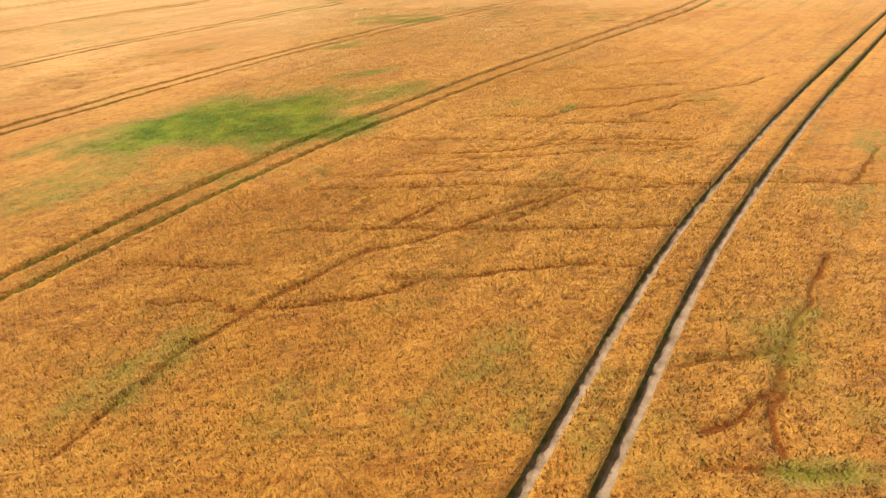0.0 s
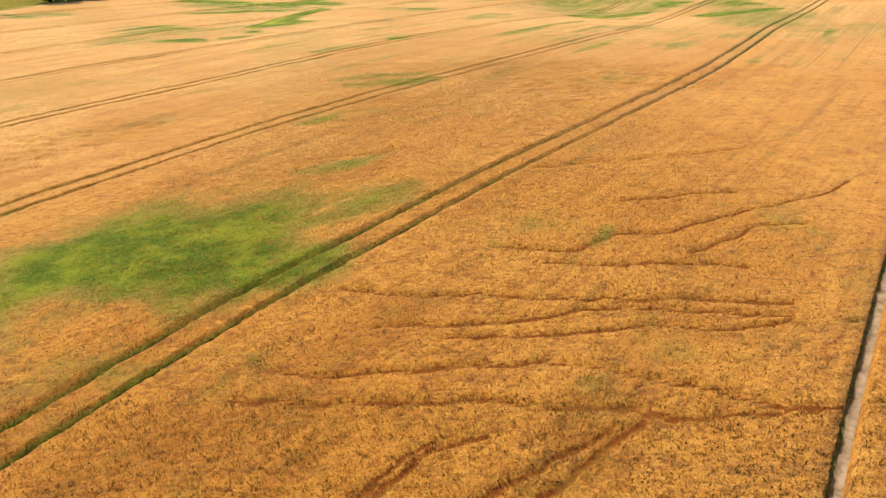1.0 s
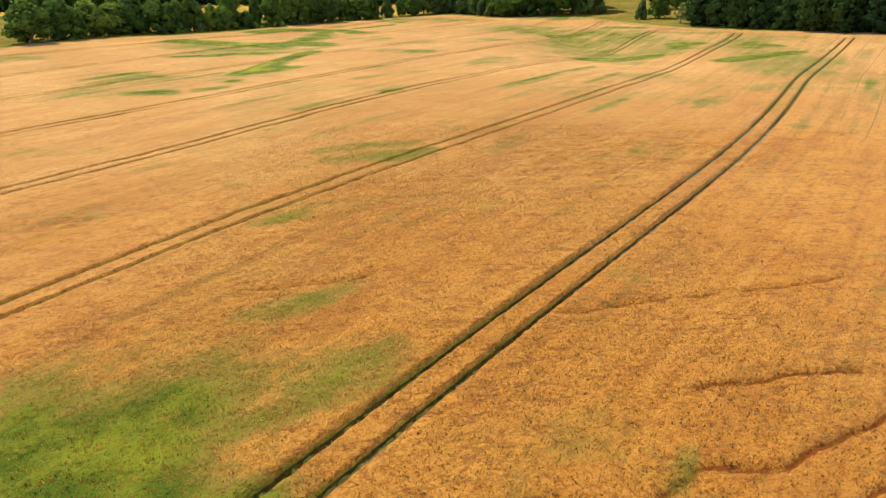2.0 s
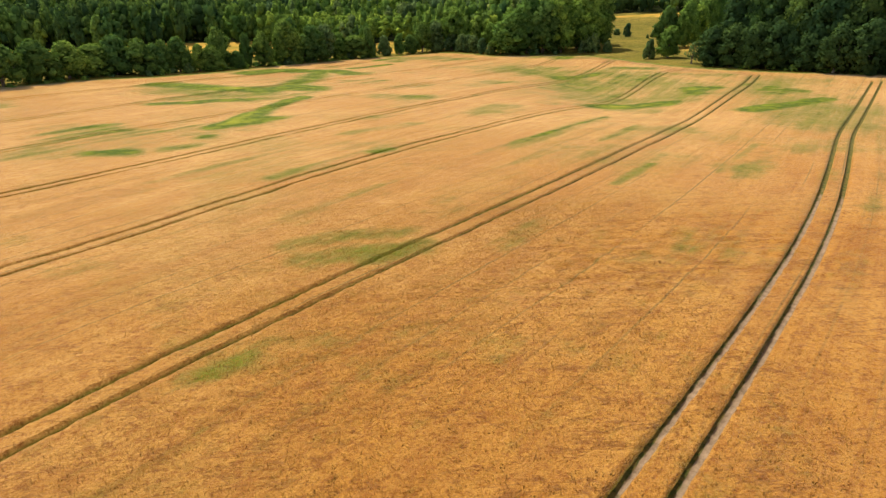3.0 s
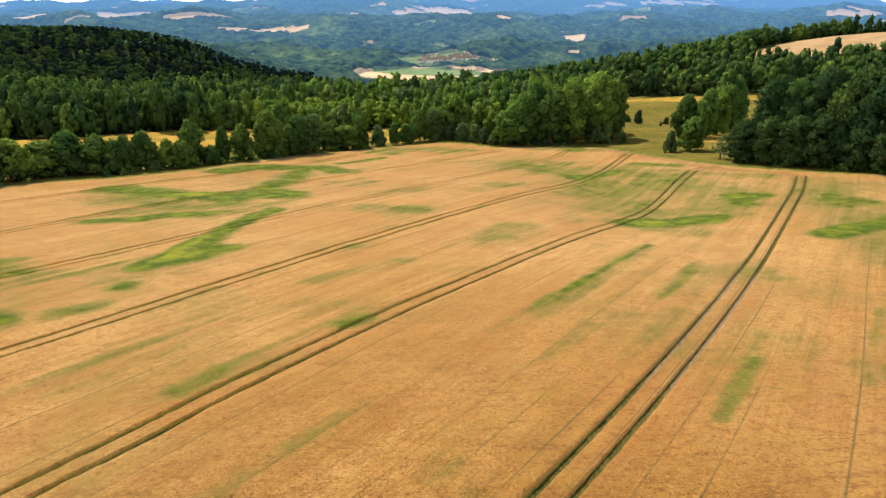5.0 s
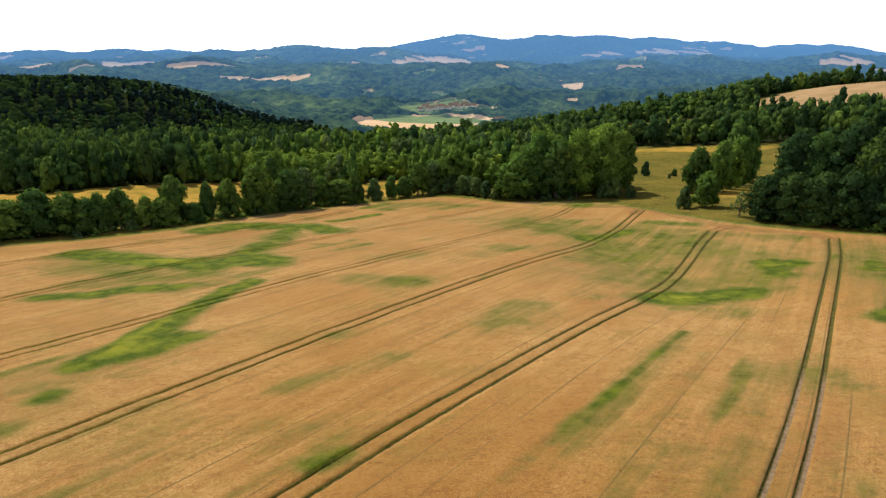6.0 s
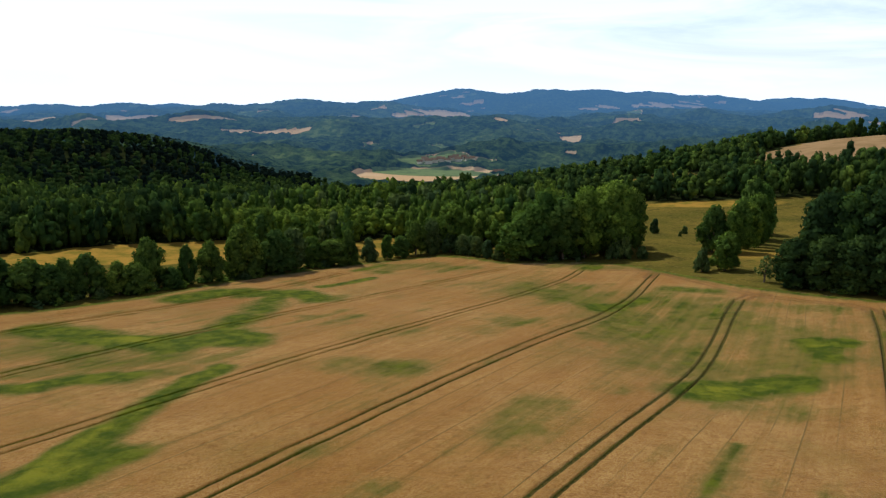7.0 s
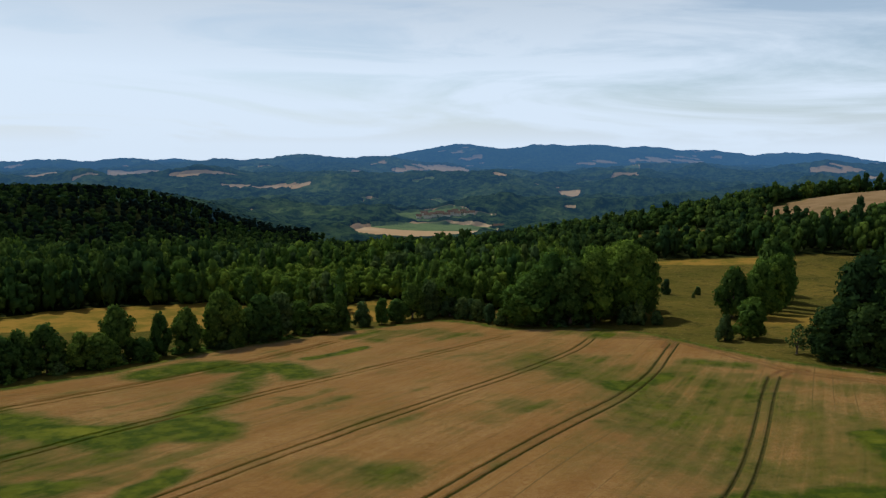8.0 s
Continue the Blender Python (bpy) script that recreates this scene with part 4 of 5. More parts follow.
def house(x, y, turn, wide, deep, eaves):
    """A plain gabled house: walls and a roof with eaves that stand out."""
    ob = new("house")
    tagged(ob, "small pale rendered house with a pitched tiled roof", "house", "houses of the far village")
    h, d, top = wide / 2, deep / 2, eaves + 0.42 * deep
    V = [(-h, -d, 0), (h, -d, 0), (h, d, 0), (-h, d, 0), (-h, -d, eaves), (h, -d, eaves), (h, d, eaves), (-h, d, eaves)]
    part("wall", mesh_from("house_wall", V, [(0, 1, 5, 4), (1, 2, 6, 5), (2, 3, 7, 6), (3, 0, 4, 7)], [render_wall]), ob)
    o, k = 0.6, 0.3
    V = [(-h - o, -d - o, eaves - k), (h + o, -d - o, eaves - k), (h + o, 0, top), (-h - o, 0, top), (-h - o, d + o, eaves - k), (h + o, d + o, eaves - k),
         (-h, -d, eaves - k), (-h, d, eaves - k), (h, -d, eaves - k), (h, d, eaves - k), (-h, 0, top - 0.1), (h, 0, top - 0.1), (-h, 0, eaves - k), (h, 0, eaves - k)]
    part("roof", mesh_from("house_roof", V, [(0, 1, 2, 3), (3, 2, 5, 4), (6, 12, 7, 10), (8, 11, 9, 13)], [roof_tile]), ob)
    ob.matrix_world = pose(x, y, float(ground_z(x, y)) - 3.3, 0, 0, turn)


r = np.random.RandomState(21)
for k in range(13):
    x, y = -58 + 7.2 * k + r.uniform(-2, 2), 1206 + 2.6 * k + r.uniform(-16, 14)
    house(x, y, r.uniform(-25, 25), r.uniform(8, 13), r.uniform(7, 9), r.uniform(4, 6))
house(66, 1090, 10, 16, 10, 6)


# ---- trees ----
def ball(rings=4, sides=7):
    """A coarse ball of quads with unit radius."""
    pts, fac = [], []
    for i in range(rings + 1):
        a = math.pi * i / rings
        for j in range(sides):
            b = 2 * math.pi * j / sides
            pts.append((math.sin(a) * math.cos(b), math.sin(a) * math.sin(b), math.cos(a)))
    for i in range(rings):
        for j in range(sides):
            k = (j + 1) % sides
            fac.append((i * sides + j, (i + 1) * sides + j, (i + 1) * sides + k, i * sides + k))
    return np.array(pts), np.array(fac)


BALL_V, BALL_F = ball(4, 7)


def leaf_cards(r, centres, normals, size):
    """Small leaf sprays: quads that face about along the normals."""
    n = len(centres)
    nor = normals + r.randn(n, 3) * 0.5
    nor /= np.linalg.norm(nor, axis=1)[:, None] + 1e-9
    ref = r.randn(n, 3)
    u = np.cross(nor, ref)
    u /= np.linalg.norm(u, axis=1)[:, None] + 1e-9
    v = np.cross(nor, u)
    s = (size * r.uniform(0.55, 1.3, n))[:, None]
    quad = np.stack([centres - u * s * 0.5 - v * s * 0.2, centres + u * s * 0.15 - v * s * 0.45, centres + u * s * 0.5 + v * s * 0.15, centres - u * s * 0.1 + v * s * 0.5], 1)
    return quad.reshape(-1, 3), np.arange(n * 4).reshape(n, 4)


def crown_shape(r, width, height, low, lobes, kind):
    """Lobe centres and radii of a crown of half width 1 scale."""
    out = []
    for i in range(lobes):
        f = (i + 0.5) / lobes
        z = low + (height - low) * (0.10 + 0.76 * f)
        if kind == "round":
            env = math.sin(math.pi * (0.30 + 0.62 * f)) ** 0.9
        elif kind == "tall":
            env = 0.35 + 0.65 * math.sin(math.pi * (0.12 + 0.84 * f))
        elif kind == "bush":
            env = 1.0 - 0.55 * f ** 1.6
        else:
            env = 0.45 + 0.55 * math.sin(math.pi * (0.28 + 0.64 * f))
        a = i * 2.399 + r.uniform(-0.5, 0.5)
        rad = width * r.uniform(0.20, 0.40) * (0.7 + 0.3 * env)
        reach_out = max(0.0, width * env - rad * 0.75) * r.uniform(0.45, 1.05)
        out.append((math.cos(a) * reach_out, math.sin(a) * reach_out, min(z, height - rad * 0.9), rad))
    out.append((0, 0, height - width * 0.38, width * 0.36))
    return np.array(out)


def crown_arrays(r, width, height, low, lobes, leaves, leaf, kind, core=0.66):
    L = crown_shape(r, width, height, low, lobes, kind)
    weight = L[:, 3] ** 2
    pick = r.choice(len(L), leaves, p=weight / weight.sum())
    d = r.randn(leaves, 3)
    d[:, 2] += 0.25
    d /= np.linalg.norm(d, axis=1)[:, None]
    c = L[pick, :3] + d * L[pick, 3:4] * r.uniform(0.80, 1.28, leaves)[:, None] * np.array((1, 1, 0.88))
    dist = np.linalg.norm((c[:, None, :] - L[None, :, :3]) / L[None, :, 3:4].transpose(0, 1, 2), axis=2)
    dist[np.arange(leaves), pick] = 9
    keep = dist.min(1) > 0.70
    c, d = c[keep], d[keep]
    V, Fq = leaf_cards(r, c, d, leaf)
    heart = np.array((0, 0, (low + height) * 0.5))
    out = (c - heart) / np.array((width, width, (height - low) * 0.5))
    n = np.repeat(d * 0.75 + out * 0.45 + r.randn(len(c), 3) * 0.18, 4, 0)
    vs, fs, ns, k = [V], [Fq], [n], len(V)
    for x, y, z, rad in (L if core else ()):
        b = BALL_V * rad * core * np.array((1, 1, 0.88)) * r.uniform(0.9, 1.08, (len(BALL_V), 1)) + (x, y, z)
        vs.append(b), fs.append(BALL_F + k), ns.append(BALL_V * 0.8 + 0.45 * (np.array((x, y, z)) - heart) / width)
        k += len(b)
    ns = np.concatenate(ns)
    return np.concatenate(vs), np.concatenate(fs), ns / (np.linalg.norm(ns, axis=1)[:, None] + 1e-9)


def tube(points, radii, sides=7):
    pts, fac = [], []
    for i, (p, rad) in enumerate(zip(points, radii)):
        for j in range(sides):
            a = 2 * math.pi * j / sides
            pts.append((p[0] + rad * math.cos(a), p[1] + rad * math.sin(a), p[2]))
        if i:
            for j in range(sides):
                k = (j + 1) % sides
                fac.append(((i - 1) * sides + j, (i - 1) * sides + k, i * sides + k, i * sides + j))
    return np.array(pts), np.array(fac)


def trunk_arrays(r, width, height, low, limbs=5):
    lean = r.uniform(-0.04, 0.04, 2) * height
    rad = 0.022 * height + 0.06
    line = [(lean[0] * f, lean[1] * f, height * 0.8 * f) for f in (0, 0.03, 0.2, 0.45, 0.7, 1)]
    V, Fq = tube(line, [rad * 1.5, rad * 1.15, rad, rad * 0.8, rad * 0.5, rad * 0.15])
    vs, fs, k = [V], [Fq], len(V)
    for i in range(limbs):
        a, f = i * 2.4 + r.uniform(-0.4, 0.4), r.uniform(0.9, 1.5)
        z0 = low * f + 0.05 * height
        end = (math.cos(a) * width * 0.6, math.sin(a) * width * 0.6, min(z0 + height * 0.32, height * 0.85))
        mid = (end[0] * 0.45, end[1] * 0.45, z0 + (end[2] - z0) * 0.6)
        V, Fq = tube([(lean[0] * 0.3, lean[1] * 0.3, z0), mid, end], [rad * 0.5, rad * 0.35, rad * 0.1], 5)
        vs.append(V), fs.append(Fq + k)
        k += len(V)
    return np.concatenate(vs), np.concatenate(fs)


# kinds of tree: half width, height, foot of the crown, lobes, leaves, leaf size, form, foliage, label, category
KINDS = {
    "oak": (4.6, 11.0, 0.7, 34, 3800, 0.56, "round", 0, "broad green field tree with a dense rounded crown", "tree"),
    "ash": (4.4, 12.0, 0.6, 32, 3600, 0.58, "broad", 1, "fresh green leafy tree with an uneven crown", "tree"),
    "lime": (6.8, 20.0, 0.9, 56, 6600, 0.66, "round", 1, "big old leafy tree with a heavy billowing crown", "tree"),
    "maple": (6.4, 20.0, 0.8, 54, 6400, 0.66, "broad", 0, "tall dense dark green tree at the wood's edge", "tree"),
    "alder": (5.2, 15.0, 0.4, 44, 5200, 0.60, "broad", 3, "dense very dark green tree at the wood's edge", "tree"),
    "willow": (4.5, 11.0, 0.3, 32, 3600, 0.52, "bush", 2, "grey-green leafy tree branching from the ground", "tree"),
    "aspen": (3.2, 12.0, 0.8, 24, 2400, 0.60, "tall", 1, "slender leafy tree with a loose narrow crown", "tree"),
    "bush": (2.6, 4.6, 0.1, 18, 1600, 0.42, "bush", 2, "low round green bush at the field's edge", "bush"),
    "thorn": (2.1, 6.0, 0.8, 12, 520, 0.38, "broad", 2, "thin open bush with bare twigs showing", "bush"),
}
TREE_MODELS = {}


def tree_model(kind, variant):
    """The first tree of a kind and variant; the rest are copies."""
    width, height, low, lobes, leaves, leaf, form, fol, label, category = KINDS[kind]
    r = np.random.RandomState(sum(map(ord, kind)) * 7 + variant)
    V, Fq, N = crown_arrays(r, width, height, low, lobes, int(leaves * 0.95), leaf * 1.12, form, 0.74 if kind != "thorn" else 0.15)
    crown = mesh_from(kind + "_crown", V, Fq, [(leaf_mats + [alder_mat])[fol]], smooth=True, normals=N)
    V, Fq = trunk_arrays(r, width, height, low)
    return crown, mesh_from(kind + "_trunk", V, Fq, [bark_mat], smooth=True)


def plant(kind, x, y, height, half, seed, group):
    key = (kind, seed % 3)
    if key not in TREE_MODELS:
        TREE_MODELS[key] = tree_model(*key)
    crown, trunk = TREE_MODELS[key]
    width0, height0 = KINDS[kind][0], KINDS[kind][1]
    z = float(ground_z(x, y)) - 0.75 if inside(FIELD, x, y) else float(ground_z(x, y)) - 0.35
    ob = new("bush" if KINDS[kind][9] == "bush" else "tree")
    tagged(ob, KINDS[kind][8], KINDS[kind][9], group)
    ob.empty_display_size = 0.5
    part("trunk", trunk, ob)
    part("crown", crown, ob)
    ob.matrix_world = pose(x, y, z, 0, 0, (seed * 77.7) % 360) @ Matrix.Diagonal((half / width0, half / width0 * (0.92 + 0.03 * (seed % 5)), height / height0, 1))
    return ob


# x, y, height, half width
HEDGE_LEFT = [(-91, 206, 8.5, 6.6), (-87, 209, 10.5, 5.2), (-82, 212, 9.5, 5.1), (-79, 214, 8.3, 3.9), (-78, 217, 9.2, 3.0), (-75, 220, 9.8, 3.9), (-71, 224, 7.7, 3.3), (-68, 226, 7.3, 3.8), (-68, 232, 12.1, 3.9), (-63, 232, 5.5, 2.6), (-62, 238, 10.1, 2.5), (-58, 242, 10.6, 3.8), (-53, 249, 14.0, 5.1), (-50, 249, 6.1, 2.5), (-48, 254, 9.2, 3.9), (-94, 199, 9.4, 5.9), (-97, 192, 10.3, 5.7), (-100, 183, 10.1, 5.7)]
HEDGE_MID = [(-46, 257, 12.2, 5.5), (-43, 262, 12.3, 4.7), (-40, 269, 9.2, 4.1), (-34, 271, 8.2, 5.2), (-30, 273, 11, 3.0), (-25, 280, 7.4, 2.9), (-20, 283, 8.0, 2.0),
             (-16, 286, 7.3, 3.3), (-12, 291, 11.2, 4.1), (-7, 295, 11.4, 4.5), (-1, 298, 16, 6.1)]
HEDGE_LOW = [(-1, 294, 7.0, 3.4), (3, 290, 6.8, 3.0), (7, 286, 6.5, 2.9), (10, 282, 5.8, 2.5), (13, 277, 5.0, 2.1), (5, 289, 6.4, 2.6), (-52, 247, 3.2, 2.4), (-73, 220, 3.0, 2.2), (-66, 228, 2.6, 2.0), (-36, 268, 2.4, 2.0)]
CLUMP = [(20, 276, 15, 7.7), (26, 277, 20.6, 7.7), (31, 274, 18.4, 6.6), (37, 274, 21.2, 6.9), (46, 277, 22, 7.8), (51, 279, 19.6, 5.2), (44, 283, 21, 6.6), (33, 287, 17, 6.5), (22, 288, 12, 6.0), (49, 292, 21, 7)]
SMALL = [(45, 271.5, 6.4, 2.6), (47.8, 270.5, 6.8, 2.8), (51.8, 268, 4.0, 1.9), (71, 321, 5.6, 1.9), (82, 322, 3.2, 1.4), (68, 327, 3.0, 1.9), (77, 312, 2.0, 0.7), (60, 246, 6.4, 2.2)]
ROW = [(66, 247, 9.8, 3.9), (72, 271, 14, 4.6), (78, 269, 15.7, 4.3), (89, 283, 16.5, 4.2), (94, 298, 21.8, 6.3), (97, 297, 20, 5.0), (84, 276, 14, 3.9), (103, 312, 20, 5.2), (108, 326, 19, 5.2)]
RIGHT_FRONT = [(71, 225, 10.9, 4.4), (75, 221, 11.7, 4.8), (79, 217, 12, 4.7), (83, 213, 12.4, 4.7), (85, 211, 10, 3.6), (88, 207, 9.6, 4.0), (92, 201, 12.5, 4.6), (97, 197, 13.5, 5.3), (103, 193, 13, 5), (110, 187, 13, 5)]
RIGHT_TALL = [(79, 229, 20.7, 6.8), (82, 226, 19.8, 5.0), (87, 221, 22.7, 6.4), (92, 217, 21.8, 7.2), (88, 217, 18.7, 4.6), (94, 209, 21.5, 7.0), (98, 205, 22.6, 6.9), (105, 201, 23.2, 6.9), (90, 236, 20, 7), (98, 226, 22, 7), (106, 214, 23, 7), (112, 200, 23, 7)]
seed = 0
for rows, kinds, group in ((HEDGE_LEFT, ("oak", "oak", "ash", "willow", "aspen"), "trees along the field's far side"), (HEDGE_MID, ("ash", "maple", "oak", "willow"), "trees along the field's far side"),
                           (HEDGE_LOW, ("bush", "willow"), "low hedge by the field"), (CLUMP, ("lime", "maple", "lime"), "clump of big trees"),
                           (SMALL, ("bush",), "bushes at the meadow"), (ROW, ("ash", "lime", "oak"), "row of trees on the meadow"),
                           (RIGHT_FRONT, ("alder",), "trees at the wood's edge"), (RIGHT_TALL, ("alder", "maple", "alder"), "trees at the wood's edge")):
    for x, y, h, w in rows:
        plant(kinds[seed * 5 % len(kinds)], x, y, h, w, seed, group)
        seed += 1
plant("thorn", 68, 231, 6.3, 2.1, seed, "bushes at the meadow")


# ---- woods: too many trees to count ----
def wood_tree(r, tall, low, lobes, leaves, leaf, top=1.0):
    """A cheap tree of half width 1: a dome of rounded boughs with leaf sprays. top: how pointed the dome is."""
    vs, fs, ns, k = [], [], [], 0
    L = []
    for i in range(lobes):
        f = (i + 0.35) / lobes
        env = math.sqrt(max(0.0, 1 - f ** 2)) * (1 - 0.35 * (top - 1) * f)
        rad = r.uniform(0.30, 0.50) * (1.0 - 0.25 * f)
        a, out = i * 2.399 + r.uniform(-0.5, 0.5), max(0.0, env - rad * 0.55) * r.uniform(0.75, 1.1)
        L.append((math.cos(a) * out, math.sin(a) * out, low + (tall - low) * (0.12 + 0.80 * f) - 0.3 * rad, rad))
    L.append((0, 0, tall - 0.45, 0.42))
    L = np.array(L)
    heart = np.array((0, 0, (low + tall) * 0.45))
    for x, y, z, rad in L:
        wob = r.uniform(0.70, 1.25, (len(HEART_V), 1))
        vs.append(HEART_V * rad * 1.1 * wob * np.array((1, 1, 1.15)) + (x, y, z))
        fs.append(HEART_F + k), ns.append(HEART_V * 0.9 + 0.35 * (np.array((x, y, z)) - heart) / (1, 1, tall * 0.5))
        k += len(HEART_V)
    vs.append(HEART_V * np.array((0.50, 0.50, tall * 0.40)) + (0, 0, tall * 0.42))
    fs.append(HEART_F + k), ns.append(HEART_V)
    k += len(HEART_V)
    pick = r.randint(len(L), size=leaves)
    d = r.randn(leaves, 3)
    d[:, 2] += 0.5
    d /= np.linalg.norm(d, axis=1)[:, None]
    c = L[pick, :3] + d * L[pick, 3:4] * r.uniform(0.95, 1.35, leaves)[:, None] * np.array((1, 1, 1.15))
    V, Fq = leaf_cards(r, c, d, leaf)
    vs.append(V), fs.append(Fq + k), ns.append(np.repeat(d, 4, 0))
    ns = np.concatenate(ns)
    return np.concatenate(vs), np.concatenate(fs), ns / (np.linalg.norm(ns, axis=1)[:, None] + 1e-9)


def spruce(r, tiers=5, n=6):
    vs, fs, k = [], [], 0
    for t in range(tiers):
        z0, rad = 0.25 + t * 2.9 / tiers, 1.0 * (1 - t / (tiers + 0.35)) ** 0.9
        a = np.linspace(0, 2 * np.pi, n, endpoint=False) + t * 1.1
        ring = np.stack([np.cos(a) * rad * r.uniform(0.65, 1.15, n), np.sin(a) * rad * r.uniform(0.65, 1.15, n), z0 + r.uniform(-0.15, 0.1, n)], -1)
        upper = np.stack([np.cos(a) * rad * 0.15, np.sin(a) * rad * 0.15, np.full(n, z0 + 4.2 / tiers)], -1)
        vs += [ring, upper]
        fs.append(np.array([(k + j, k + (j + 1) % n, k + n + (j + 1) % n, k + n + j) for j in range(n)]))
        k += 2 * n
    V = np.concatenate(vs)
    n = V * np.array((1, 1, 0)) + (0, 0, 0.45)
    return V, np.concatenate(fs), n / np.linalg.norm(n, axis=1)[:, None]


HEART_V, HEART_F = ball(3, 5)


def wood_models(r, count, kind):
    if kind == "leafy":
        return [wood_tree(r, r.uniform(2.9, 3.6), 0.5, 7, 66, 0.26, (1.0, 1.6, 1.2, 2.2)[i % 4]) for i in range(count)]
    if kind == "far":
        return [wood_tree(r, r.uniform(2.8, 3.5), 0.6, 5, 30, 0.30, (1.0, 1.4, 2.0)[i % 3]) for i in range(count)]
    if kind == "distant":
        return [wood_tree(r, r.uniform(2.6, 3.4), 0.8, 2, 8, 0.40, (1.0, 1.6)[i % 2]) for i in range(count)]
    return [spruce(r) for i in range(count)]


def grow_wood(name, label, spots, models, mats, seed, fresh=None):
    """All trees of a wood in one mesh. spots: x, y, half width, height."""
    r = np.random.RandomState(seed)
    vs, fs, ns, ix, tint, k = [], [], [], [], [], 0
    zs = ground_z(spots[:, 0], spots[:, 1])
    fresh = np.zeros(len(spots), bool) if fresh is None else fresh
    for (x, y, w, h), z, young in zip(spots, zs, fresh):
        V, Fq, N = models[r.randint(len(models))]
        a = r.uniform(0, 6.28)
        c, s = math.cos(a) * w, math.sin(a) * w
        vs.append(np.stack([V[:, 0] * c - V[:, 1] * s + x, V[:, 0] * s + V[:, 1] * c + y, V[:, 2] * (h / 3.3) + z - 0.4], -1))
        n = np.stack([N[:, 0] * c - N[:, 1] * s, N[:, 0] * s + N[:, 1] * c, N[:, 2] * w], -1) / w
        ns.append(n), tint.append(np.full(len(V), 0.9 + 0.09 * r.rand() if young else r.rand()))
        fs.append(Fq + k)
        ix.append(np.full(len(Fq), 1 if young else int(3 * fractal(np.array([x / 45]), np.array([y / 30]), 2, 88)[0] * 0.999 + r.uniform(-0.5, 0.5)) % len(mats)))
        k += len(V)
    me = mesh_from(name, np.concatenate(vs), np.concatenate(fs), mats, np.concatenate(ix), smooth=True, normals=np.concatenate(ns), tint=np.concatenate(tint))
    tagged(new(name, me), label, "shrubs" if name == "undergrowth" else "forest", kind="stuff")


def scatter(r, x0, x1, y0, y1, step, test):
    """A loose jittered lattice of places that pass the test."""
    gx, gy = np.meshgrid(np.arange(x0, x1, step), np.arange(y0, y1, step))
    x, y = gx.ravel() + r.uniform(-0.45, 0.45, gx.size) * step, gy.ravel() + r.uniform(-0.45, 0.45, gx.size) * step
    ok = test(x, y)
    return x[ok], y[ok]


def wooded(x, y):
    open_ground = np.minimum.reduce([oval(x, y, *e) for e in (MEADOWS[1], PALE_RIGHT, FAR_FIELD, CLEARING)])
    edge = dist_line(FIELD, x, y)
    left = (x < 60) & (y > wood_edge(x)) & (open_ground > 1.02)
    right = (x >= 60) & (y > wood_edge(x)) & (open_ground > 1.02)
    gap = (y > 700) & (x > -150) & (x < 58)
    return (left | right) & ~gap & ~inside(FIELD, x, y) & (edge > 8) & (oval(x, y, *DRY_RIGHT) > 0.98) & (np.abs(x) < 0.72 * (y + 20) + 10)


r = np.random.RandomState(4)
x, y = scatter(r, -290, 60, 255, 410, 4.8, lambda x, y: wooded(x, y) & (y < 372 + 0.08 * np.abs(x)))
hh = 9 + 8 * fractal(x / 30, y / 30, 2, 77) + r.uniform(-3.5, 3, len(x))
young = oval(x, y, -56, 336, 44, 24, 8) < 1          # a fresh green plantation
hh = np.where(young, 8 + r.uniform(-0.8, 0.8, len(x)), hh)
spots = np.stack([x, y, r.uniform(2.0, 4.0, len(x)), hh], -1)
dark = (x < -95 + 30 * (fractal(x / 25, y / 25, 2, 71) - 0.5)) & ~young
leafy_models = wood_models(r, 12, "leafy")
grow_wood("forest", "dense mixed green forest beyond the hedge and meadow", spots[~dark], leafy_models, leaf_mats, 5, young[~dark])
grow_wood("forest", "dark green mixed forest behind the dry meadow", spots[dark], leafy_models, [alder_mat, leaf_mats[0], alder_mat], 15)
x, y = scatter(r, -480, 470, 365, 900, 9.8, lambda x, y: wooded(x, y) & (y >= 372 + 0.08 * np.abs(x)) & (y < 880) & ((x < 50) | (y > 600)))
conif = 0.5 * fractal(x / 60, y / 60, 3, 99) + 0.5 * smooth01(-x, 150, 330) * smooth01(y, 500, 620) + 0.45 * (oval(x, y, 75, 600, 60, 40, 60) < 1) 
hh = (10 + 7 * fractal(x / 45, y / 45, 2, 78) + r.uniform(-2.5, 3, len(x))) * (1 - 0.25 * smooth01(y, 430, 560))
leafy = conif < 0.52
spots = np.stack([x, y, r.uniform(3.2, 5.4, len(x)), hh], -1)
grow_wood("forest", "green deciduous forest on the valley's slope", spots[leafy & (y < 520)], wood_models(r, 10, "far"), [leaf_mats[0], alder_mat, leaf_mats[1]], 6)
grow_wood("forest", "green forest deep in the valley", spots[leafy & (y >= 520)], wood_models(r, 8, "distant"), [leaf_mats[0], alder_mat, needle_mat], 16)
spiky = ~leafy & (x > -90)
grow_wood("forest", "dark spruce stands among the forest", np.stack([x, y, r.uniform(3.2, 4.4, len(x)), hh], -1)[spiky], wood_models(r, 5, "spruce"), [needle_mat], 7)
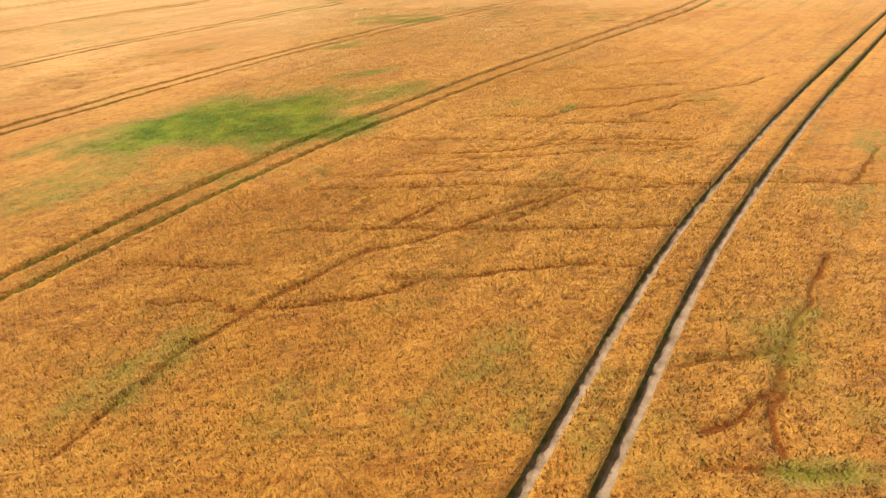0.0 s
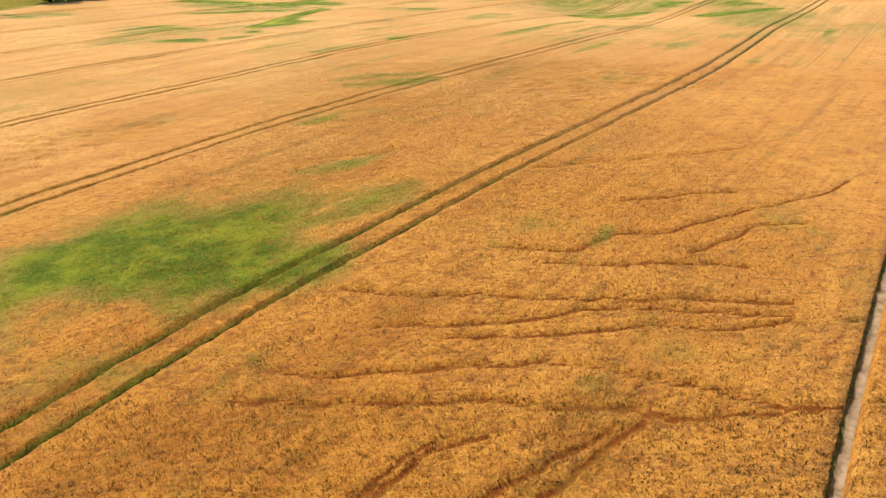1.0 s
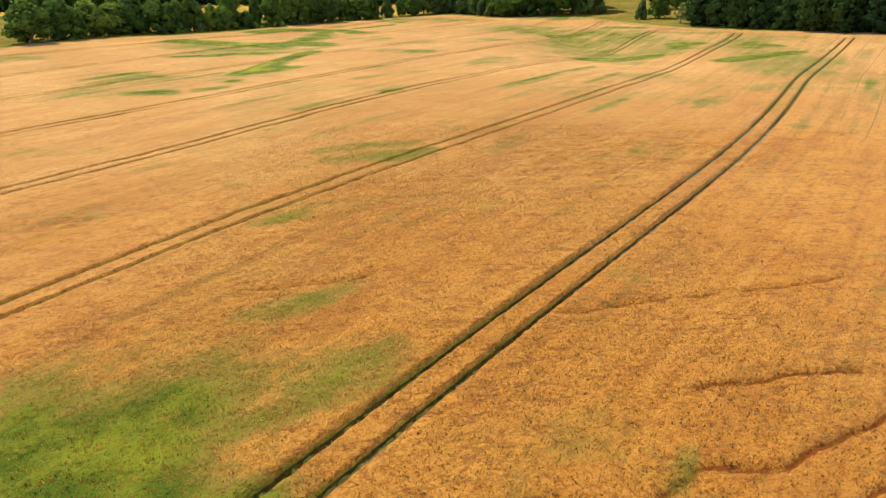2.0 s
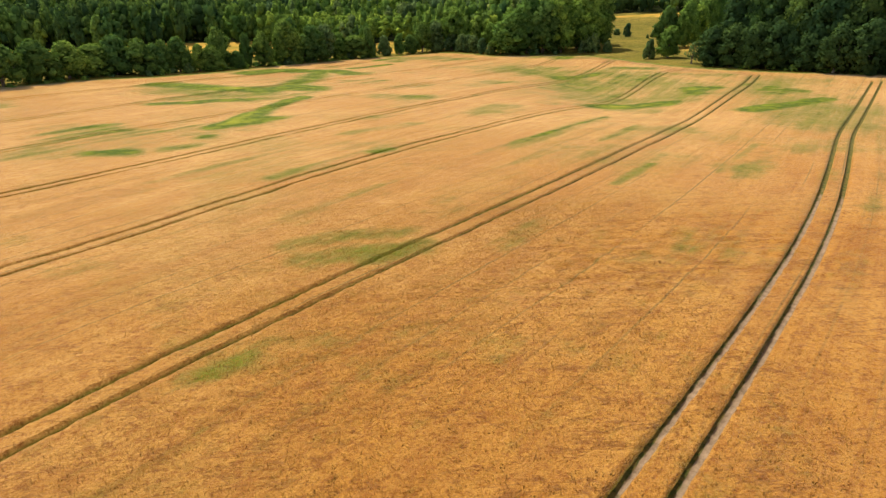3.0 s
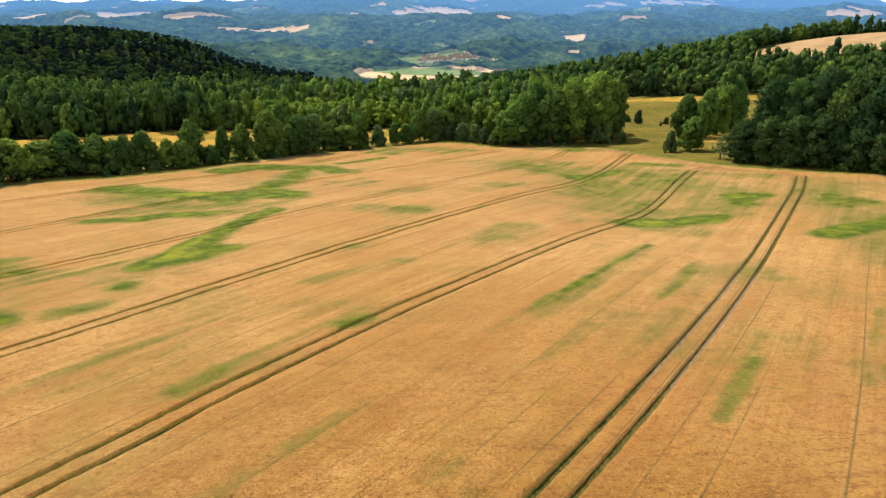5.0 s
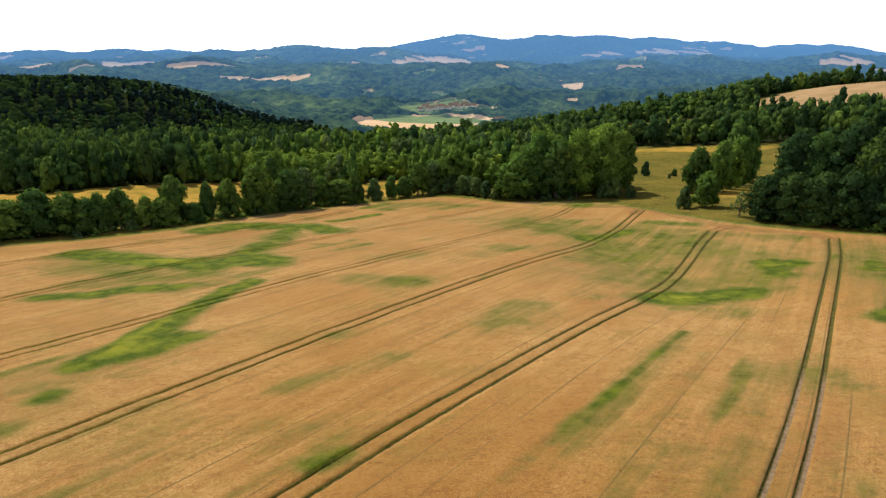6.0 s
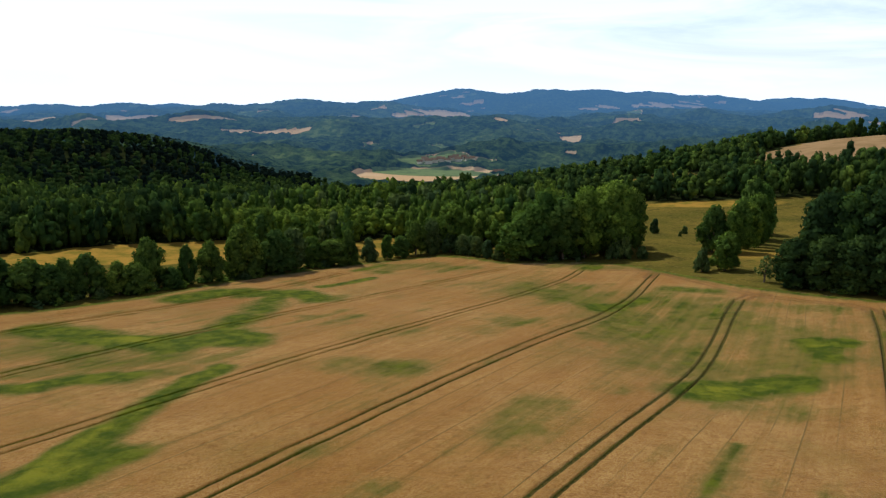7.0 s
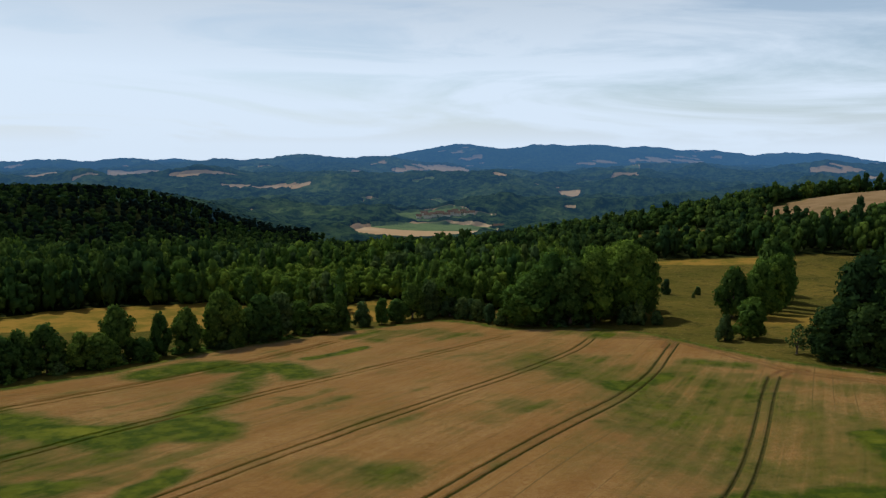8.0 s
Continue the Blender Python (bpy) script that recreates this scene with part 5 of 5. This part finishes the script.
grow_wood("forest", "dark mixed wood at the foot of the hill", np.stack([x, y, r.uniform(3.8, 5.8, len(x)), hh], -1)[~leafy & ~spiky], wood_models(r, 8, "distant"), [needle_mat, alder_mat, needle_mat], 17)
# the slope to the right rises steeply, with its trees close together
x, y = scatter(r, 50, 330, 290, 620, 6.8, lambda x, y: wooded(x, y) & (oval(x, y, *PALE_RIGHT) > 1.08))
hh = 12 + 5 * fractal(x / 30, y / 30, 2, 79) + r.uniform(-3, 3, len(x)) - 3 * smooth01(y, 410, 450)
grow_wood("forest", "dense green wood on a slope above the meadow", np.stack([x, y, r.uniform(2.8, 4.8, len(x)), hh], -1), wood_models(r, 12, "far"), [leaf_mats[0], alder_mat, leaf_mats[0]], 9)
x, y = scatter(r, -1000, -180, 560, 1080, 7.8, lambda x, y: (oval(x, y, -560, 830, 430, 300, 0) < 1.1) & (x < -0.20 * y) & (y < 960) & (np.abs(x) < 0.8 * y) & ((y >= 880) | ~wooded(x, y) | (x < -480)))
grow_wood("forest", "dark spruce forest covering a steep hill", np.stack([x, y, r.uniform(4.2, 5.6, len(x)), r.uniform(8, 11, len(x))], -1), wood_models(r, 8, "distant"), [needle_mat], 8)

# low growth that closes the foot of the hedges and of the wood's edge
r = np.random.RandomState(11)
stems = np.array([(x, y, w) for rows in (HEDGE_LEFT, HEDGE_MID[:5], CLUMP[:4], RIGHT_FRONT) for x, y, h, w in rows])
n = 4
x = np.repeat(stems[:, 0], n) + r.uniform(-0.9, 0.9, len(stems) * n) * np.repeat(stems[:, 2], n)
y = np.repeat(stems[:, 1], n) + r.uniform(-0.75, 0.6, len(stems) * n) * np.repeat(stems[:, 2], n)
ok = ~inside(FIELD, x, y) | (dist_line(FIELD, x, y) < 1.2)
x, y = x[ok], y[ok]
grow_wood("undergrowth", "low leafy undergrowth along the foot of the hedges", np.stack([x, y, r.uniform(1.0, 1.9, len(x)), r.uniform(1.1, 2.4, len(x))], -1), wood_models(r, 6, "far"), leaf_mats, 12)
